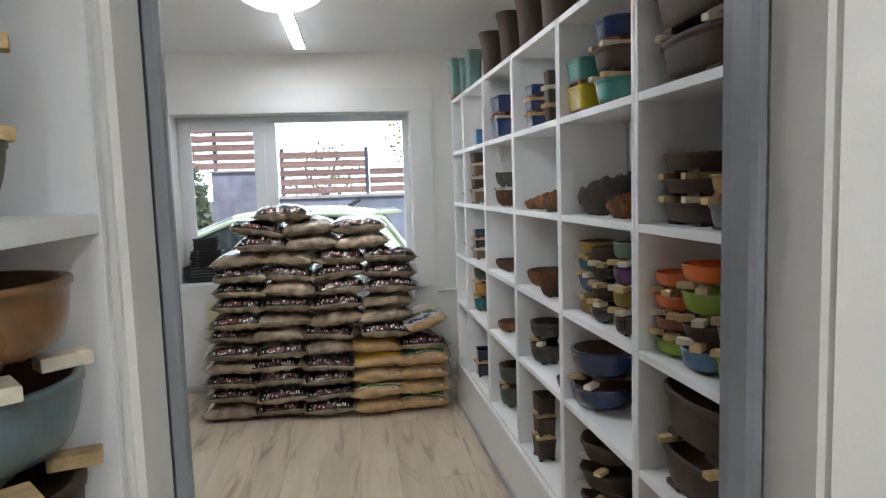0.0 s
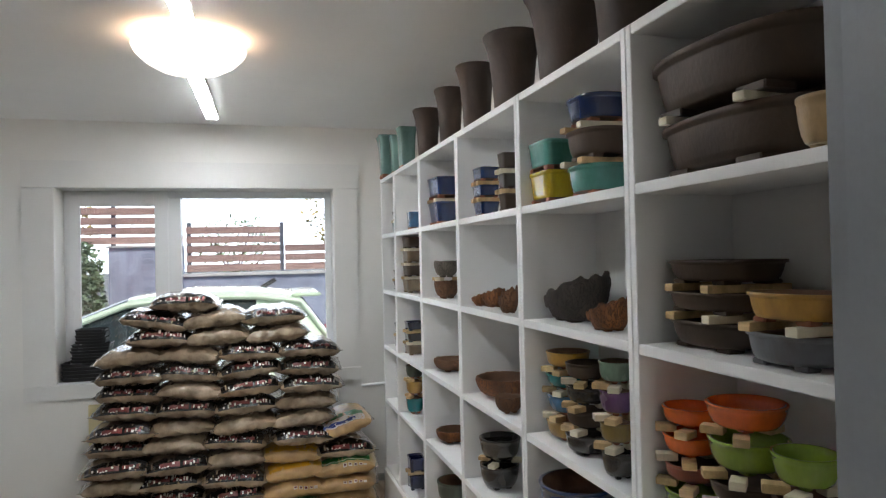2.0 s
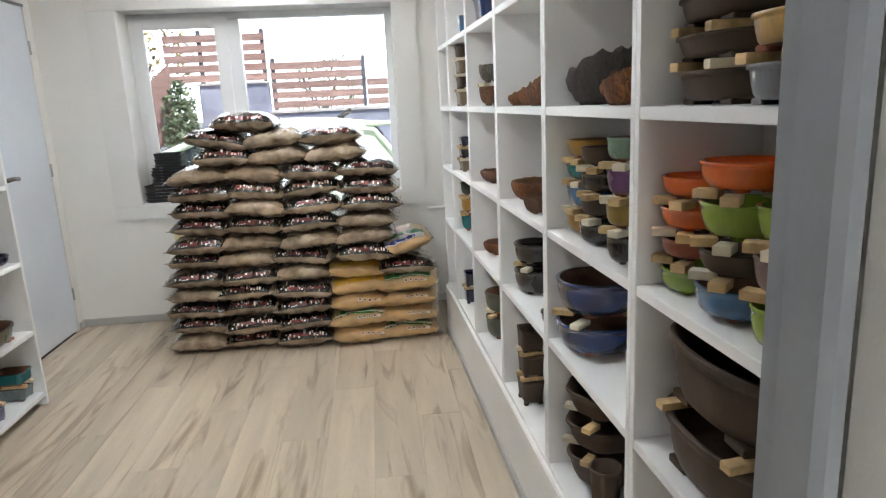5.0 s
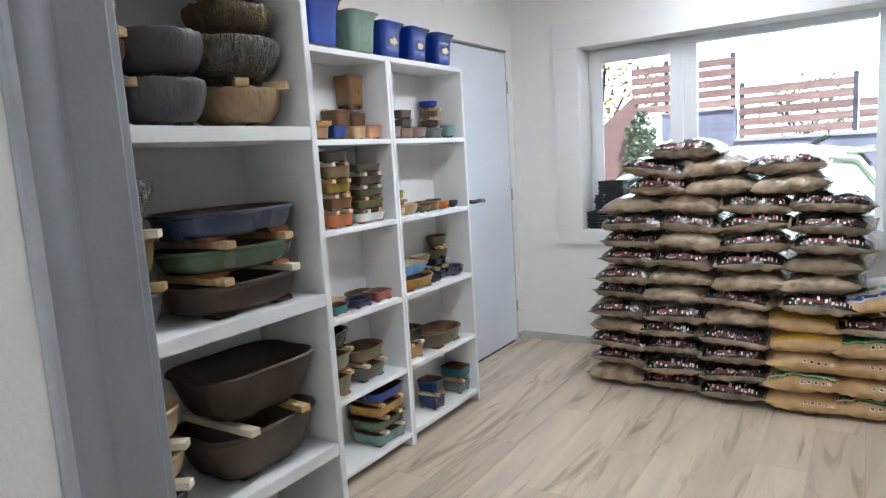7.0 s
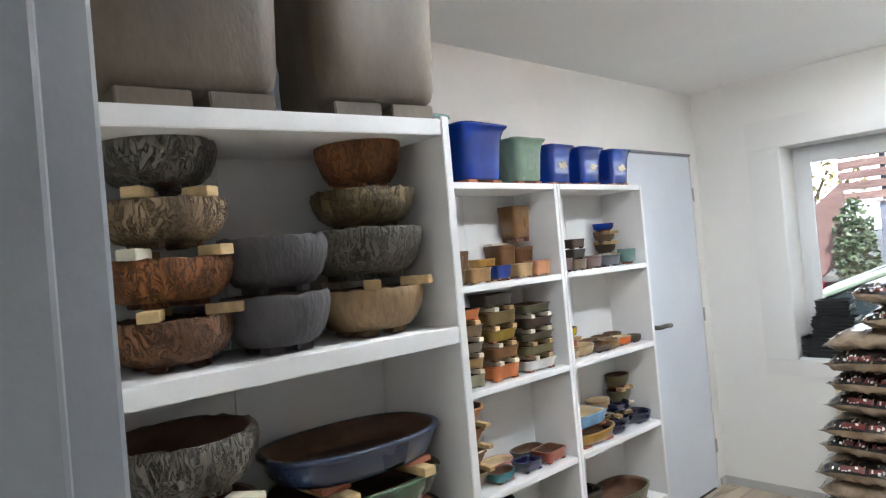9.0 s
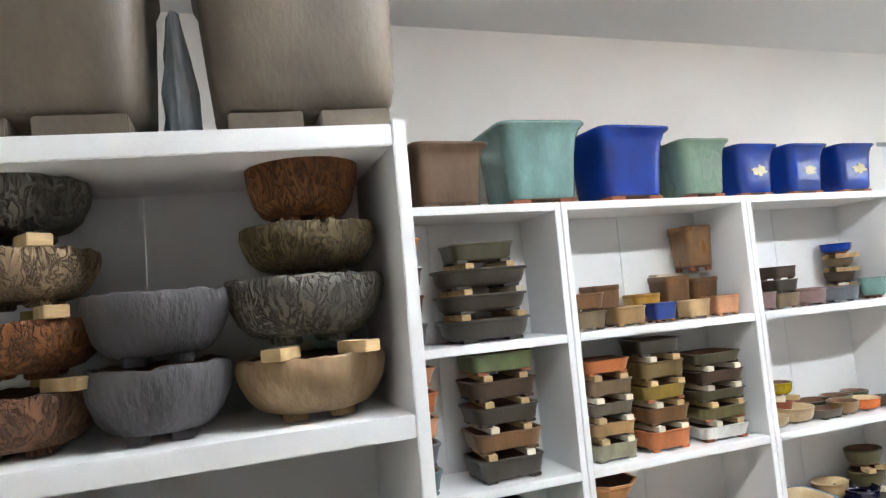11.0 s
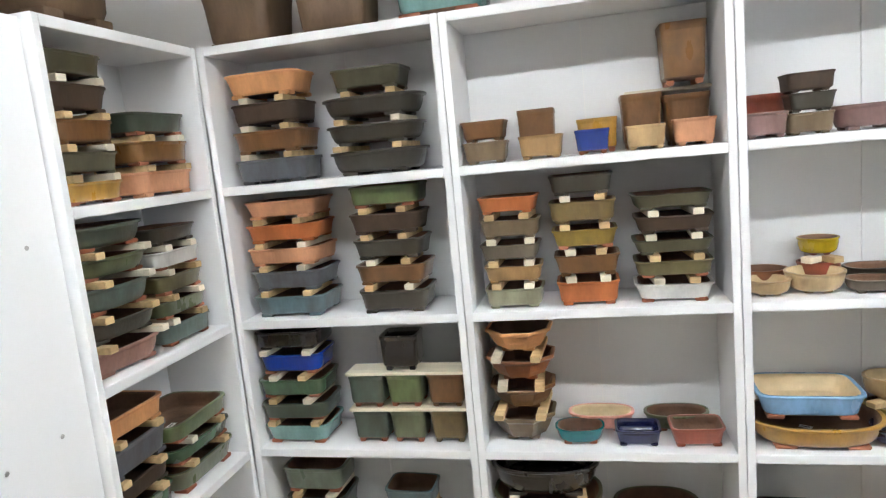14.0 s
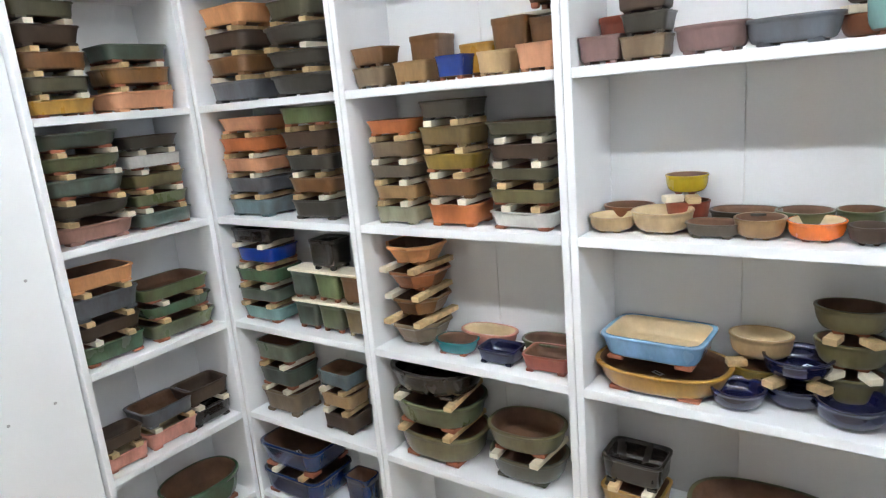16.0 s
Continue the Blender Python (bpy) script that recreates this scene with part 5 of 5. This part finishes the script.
sack(0.735, 4.73, SC + 5 * SP + 0.03, "B", 3, -14, 0)

# black seed trays on the sill


def seed_tray(x, y, z, w, d, h):
    bm = lathe([(w * 0.46, d * 0.46, 0, 9), (w * 0.475, d * 0.475, h * 0.1, 9), (w * 0.488, d * 0.488, h - 0.004, 9), (w / 2, d / 2, h - 0.004, 9), (w / 2, d / 2, h, 9), (w * 0.478, d * 0.478, h, 9), (w * 0.462, d * 0.462, h * 0.15, 9)], 32)
    ob = new("seed_tray", mesh_from(bm, "seed_tray", DARK))
    ob.location = (x, y, z)
    return tagged(ob, "black plastic seed tray stacked on the window sill", "plant tray", "stacked seed trays")


for i in range(5):
    seed_tray(-0.735 + 0.004 * (i % 2), 5.37, WZ0 + 0.0125 + i * 0.022, 0.29, 0.16, 0.021)
for i in range(6):
    seed_tray(-0.72 + 0.005 * (i % 3), 5.375, WZ0 + 0.0125 + 0.11 + i * 0.019, 0.22, 0.15, 0.018)
for i in range(5):
    seed_tray(-0.715 + 0.004 * (i % 2), 5.38, WZ0 + 0.0125 + 0.225 + i * 0.018, 0.175, 0.14, 0.017)

# cream board behind the sacks, pipe along the window wall
bd = part("leaning_board", box(-0.71, 5.235, 0.002, -0.55, 5.255, 0.66, 0.002), mat("cream_board", srgb(226, 214, 168), 0.6, 0, 0.04, 4, 60, 0.05))
tagged(bd, "cream painted board standing against the wall", "board")
pp = part("wall_pipe", tube([(0.955, YF - 0.012, 0.655), (1.2, YF - 0.012, 0.662), (XR - 0.005, YF - 0.012, 0.664)], 0.009, 10), TRIMM, smooth=True)
tagged(pp, "thin white pipe running along the wall", "pipe", kind="structure")

# ---- outside ----
structure("ground", box(-60, YF + 0.37, -0.5, 60, 150, -0.30), mat("asphalt", (0.10, 0.10, 0.105), 0.9, 0, 0.2, 0.6, 30, 0.2), "grey asphalt yard outside the window", "ground")
gw = mat("blue_render", srgb(172, 180, 200), 0.9, 0, 0.12, 3, 40, 0.5)
COPE = mat("coping", (0.72, 0.72, 0.70), 0.8)
GY = 11.0
structure("garden_wall", box(-0.86, GY, -0.31, 14, GY + 0.25, 1.30, 0.01), gw, "rough blue-grey rendered garden wall", "wall")
structure("garden_wall_high", box(-1.85, GY, -0.31, -0.861, GY + 0.25, 1.74, 0.01), gw, "taller stretch of rough blue-grey garden wall", "wall")
structure("wall_coping", box(-0.86, GY - 0.03, 1.301, 14, GY + 0.28, 1.35, 0.006), COPE, "pale stone coping on the garden wall", "coping")
structure("wall_coping_high", box(-1.88, GY - 0.03, 1.741, -0.861, GY + 0.28, 1.775, 0.006), COPE, "pale stone coping on the garden wall", "coping")
SLATM = mat("brown_slat", srgb(180, 150, 140), 0.7, 0, 0.12, 4, 60, 0.1, (1, 8, 8), rand=0.15)
POSTM = mat("dark_post", srgb(104, 108, 120), 0.5)


def fence(x0, x1, z0, n, posts):
    e = tagged(empty("slat_fence", pose(0, GY + 0.12, z0)), "brown wooden slat fence with dark metal posts", "fence", "fence panels on the garden wall")
    top_z = n * 0.14 + 0.02
    for x in posts:
        part("post", box(x - 0.03, -0.03, 0, x + 0.03, 0.03, top_z + 0.03, 0.004), POSTM, e)
    me = mesh_from(box(x0, -0.055, 0, x1, -0.031, 0.105, 0.004), "slat", SLATM)
    for i in range(n):
        s = part("slat", me, None, e)
        s.location = (0, 0, 0.02 + i * 0.14)


fence(-2.3, -0.86, 1.776, 5, (-1.8, -0.90))
fence(-0.82, 0.52, 1.351, 5, (-0.78, 0.55))
fence(0.59, 6.0, 1.351, 3, (2.15, 4.0, 5.95))

# hazy bright sky far behind the gardens
structure("backdrop", box(-160, 140, -1, 160, 140.5, 90), glow("hazy_sky", (0.80, 0.90, 1.0), 4.2), "bright white hazy sky behind the gardens", "sky")

# parked cars


def car(name, m, paint, label):
    """A small hatchback: shell by stations along its length, glass, lamps, wheels."""
    e = tagged(empty(name, m), label, "car")
    st = [(-2.0, 0.72, 0.35, 0.80), (-1.9, 0.80, 0.26, 0.92), (-1.5, 0.86, 0.22, 0.97), (-0.8, 0.88, 0.22, 1.0), (0.6, 0.88, 0.22, 1.02), (1.5, 0.87, 0.24, 1.02), (1.88, 0.80, 0.30, 0.98), (1.98, 0.74, 0.38, 0.90)]
    bm = bmesh.new()
    lo = []
    for x, w, z0, z1 in st:
        lo.append([bm.verts.new(p) for p in ((x, -w * 0.92, z0), (x, -w, z0 + 0.18), (x, -w, (z0 + z1) / 2 + 0.1), (x, -w * 0.93, z1), (x, -w * 0.5, z1 + 0.03), (x, w * 0.5, z1 + 0.03), (x, w * 0.93, z1), (x, w, (z0 + z1) / 2 + 0.1), (x, w, z0 + 0.18), (x, w * 0.92, z0))])
    for a, b in zip(lo, lo[1:]):
        for k in range(10):
            bm.faces.new((a[k], a[(k + 1) % 10], b[(k + 1) % 10], b[k]))
    bm.faces.new(lo[0])
    bm.faces.new(list(reversed(lo[-1])))
    bmesh.ops.recalc_face_normals(bm, faces=bm.faces)
    part("body", bm, paint, e, smooth=True)
    cab = [(-0.75, 0.78, 1.0, 1.05), (-0.35, 0.74, 1.0, 1.33), (0.1, 0.71, 1.0, 1.50), (0.6, 0.70, 1.0, 1.555), (1.2, 0.69, 1.0, 1.54), (1.6, 0.68, 1.0, 1.48), (1.86, 0.68, 0.98, 1.12)]
    bm = bmesh.new()
    lo = []
    for x, w, z0, z1 in cab:
        lo.append([bm.verts.new(p) for p in ((x, -0.80, z0), (x, -w, z1 - 0.06 * (z1 > 1.1)), (x, -w * 0.8, z1), (x, 0, z1 + 0.02), (x, w * 0.8, z1), (x, w, z1 - 0.06 * (z1 > 1.1)), (x, 0.80, z0))])
    glass = mat("car_glass", (0.03, 0.04, 0.04), 0.08, 0, 0.05, 3, 60, 0.0)
    for a, b in zip(lo, lo[1:]):
        for k in range(6):
            bm.faces.new((a[k], a[k + 1], b[k + 1], b[k]))
    bmesh.ops.recalc_face_normals(bm, faces=bm.faces)
    me = mesh_from(bm, "cabin", paint, True)
    me.materials.append(glass)
    for p in me.polygons:
        k = p.index % 6
        if (k in (0, 5) and 1 <= p.index // 6 <= 3) or (0 < k < 5 and p.index // 6 in (0, 1, 5)):
            p.material_index = 1
    part("cabin", me, None, e)
    for s in (-1, 1):
        part("roof_rail", tube([(x, s * (w + 0.005), z1 - 0.055 * (z1 > 1.1)) for x, w, z0, z1 in cab], 0.03, 8), paint, e)
        part("pillar", tube([(0.62, s * 0.70, 1.48), (0.66, s * 0.80, 1.0)], 0.03, 6), GAP, e)
        part("tail_light", box(1.80, s * 0.76 - 0.09, 0.82, 1.97, s * 0.76 + 0.06, 1.06, 0.02), mat("red_lens", (0.5, 0.02, 0.02), 0.15), e, "red tail light")
    part("spoiler", box(1.52, -0.62, 1.465, 1.80, 0.62, 1.50, 0.012), paint, e)
    part("antenna", tube([(1.24, 0, 1.54), (1.38, 0, 1.62)], 0.022, 8), GAP, e, "black roof aerial fin")
    for x in (-1.25, 1.2):
        for s in (-1, 1):
            bm = lathe([(0.31, 0.31, -0.1, 2), (0.33, 0.33, -0.08, 2), (0.33, 0.33, 0.08, 2), (0.31, 0.31, 0.1, 2)], 28)
            w_ob = part("wheel", bm, DARK, e, "black tyre")
            w_ob.matrix_local = pose(x, s * 0.80, 0.33, 90, 0, 0)
            part("rim", lathe([(0.2, 0.2, -0.104, 2), (0.2, 0.2, 0.104, 2)], 20), METAL, w_ob)
    return e


car("parked_car", pose(-0.96, 7.8, -0.30), mat("green_paint", srgb(222, 240, 212), 0.2, 0, 0.03, 2, 60, 0.0, coat=1.0), "pale green hatchback parked close to the window")
car("parked_car", pose(-3.2, 9.85, -0.30, 0, 0, 180), mat("red_paint", srgb(190, 30, 36), 0.2, 0, 0.03, 2, 60, 0.0, coat=1.0), "red car parked beside the garden stairs")

# timber stair flank and planting at the end of the wall
st_b = part("garden_stair", box(-4.6, 11.0, -0.31, -2.15, 12.6, 0.75, 0.02), mat("old_stone", srgb(150, 140, 124), 0.9, 0, 0.2, 5, 40, 0.5))
tagged(st_b, "weathered stone garden stair with a timber flank", "stairs")
bm = box(0, 10.87, 0, 1, 10.97, 1)
for vt in bm.verts:
    vt.co.z = (-0.25 if vt.co.x < 0.5 else 2.05) - (0.0 if vt.co.z > 0.5 else 0.95)
    vt.co.x = -5.0 if vt.co.x < 0.5 else -2.22
part("flank", bm, SLATM, st_b, "brown timber flank")
LEAF = mat("ivy_leaf", (0.24, 0.33, 0.19), 0.5, 0, 0.3, 9, 60, 0.1)
LEAFY = mat("autumn_leaf", (0.62, 0.52, 0.20), 0.55, 0, 0.35, 9, 60, 0.1)
LEAFG = mat("light_leaf", (0.34, 0.46, 0.2), 0.55, 0, 0.3, 9, 60, 0.1)


def leaves(name, cx, cy, cz, rx, ry, rz, n, size, m, seed):
    r = random.Random(seed)
    vs, fs = [], []
    for i in range(n):
        while True:
            p = Vector((r.uniform(-1, 1), r.uniform(-1, 1), r.uniform(-1, 1)))
            q = p.length
            if 0.35 < q < 1 + 0.25 * noise.noise(p * 2.3 + Vector((seed, 0, 0))) and noise.noise(p * 3.1 + Vector((0, seed, 0))) > -0.25:
                break
        c = Vector((cx + p.x * rx, cy + p.y * ry, cz + p.z * rz))
        a = Vector((r.uniform(-1, 1), r.uniform(-1, 1), r.uniform(-0.6, 0.6))).normalized()
        b = a.cross(Vector((r.uniform(-1, 1), r.uniform(-1, 1), r.uniform(-1, 1)))).normalized()
        s = size * r.uniform(0.6, 1.3)
        k = len(vs)
        vs += [c - a * s, c + b * s * 0.5, c + a * s, c - b * s * 0.5]
        fs.append((k, k + 1, k + 2, k + 3))
    me = bpy.data.meshes.new(name)
    me.from_pydata([tuple(v) for v in vs], [], fs)
    me.materials.append(m)
    return me


iv = tagged(new("ivy", leaves("ivy", -2.1, 10.80, 0.98, 0.26, 0.24, 0.85, 2200, 0.045, LEAF, 5)), "dense green ivy hanging over the wall end", "ivy", kind="stuff")


def tree(x, y, z, s, m, seed, label):
    e = tagged(empty("tree", pose(x, y, z)), label, "tree")
    bark_m = mat("tree_bark", (0.12, 0.09, 0.06), 0.9, 0, 0.25, 12, 60, 0.5)
    part("trunk", tube([(0, 0, 0), (0.03, 0, 0.8 * s), (-0.02, 0.05, 1.5 * s)], 0.07 * s, 8), bark_m, e)
    r = random.Random(seed)
    for i in range(5):
        a = i * 1.3
        part("limb", tube([(-0.01, 0.03, (0.9 + 0.1 * i) * s), (0.4 * s * math.cos(a), 0.4 * s * math.sin(a), (1.4 + 0.1 * i) * s), (0.7 * s * math.cos(a), 0.7 * s * math.sin(a), (1.75 + 0.12 * i) * s)], 0.025 * s, 6), bark_m, e)
    part("crown", leaves("crown", 0, 0, 1.9 * s, 1.0 * s, 1.0 * s, 0.85 * s, 900, 0.055 * s, m, seed), None, e)
    return e


tree(2.4, 16, 0.0, 1.3, LEAFY, 4, "small garden tree with sparse yellowing leaves")
tree(-0.4, 17, 0.0, 0.98, LEAFG, 9, "low green garden tree behind the fence")
tree(-4.2, 15, 0.0, 1.3, LEAFY, 14, "small garden tree with sparse yellowing leaves")

# ---- floor planks ----
PW, PL = 0.192, 1.285
PLANKS = {}
for k in range(-1, 16):
    x = XL + k * PW
    end = YF if 0 <= k < 15 else Y0
    y = FY - PL + (k * 0.47) % PL
    while y < end:
        a, b = round(max(0.0, FY - y), 4), round(min(PL, end - y), 4)      # cut to the room
        if b - a > 0.02:
            if (a, b) not in PLANKS:
                PLANKS[a, b] = mesh_from(box(0.0004, a + 0.0004, -0.011, PW - 0.0004, b - 0.0004, 0.0, 0.0008), "plank", LAM)
            part("plank", PLANKS[a, b], None, floor).location = (x, y, 0)
        y += PL
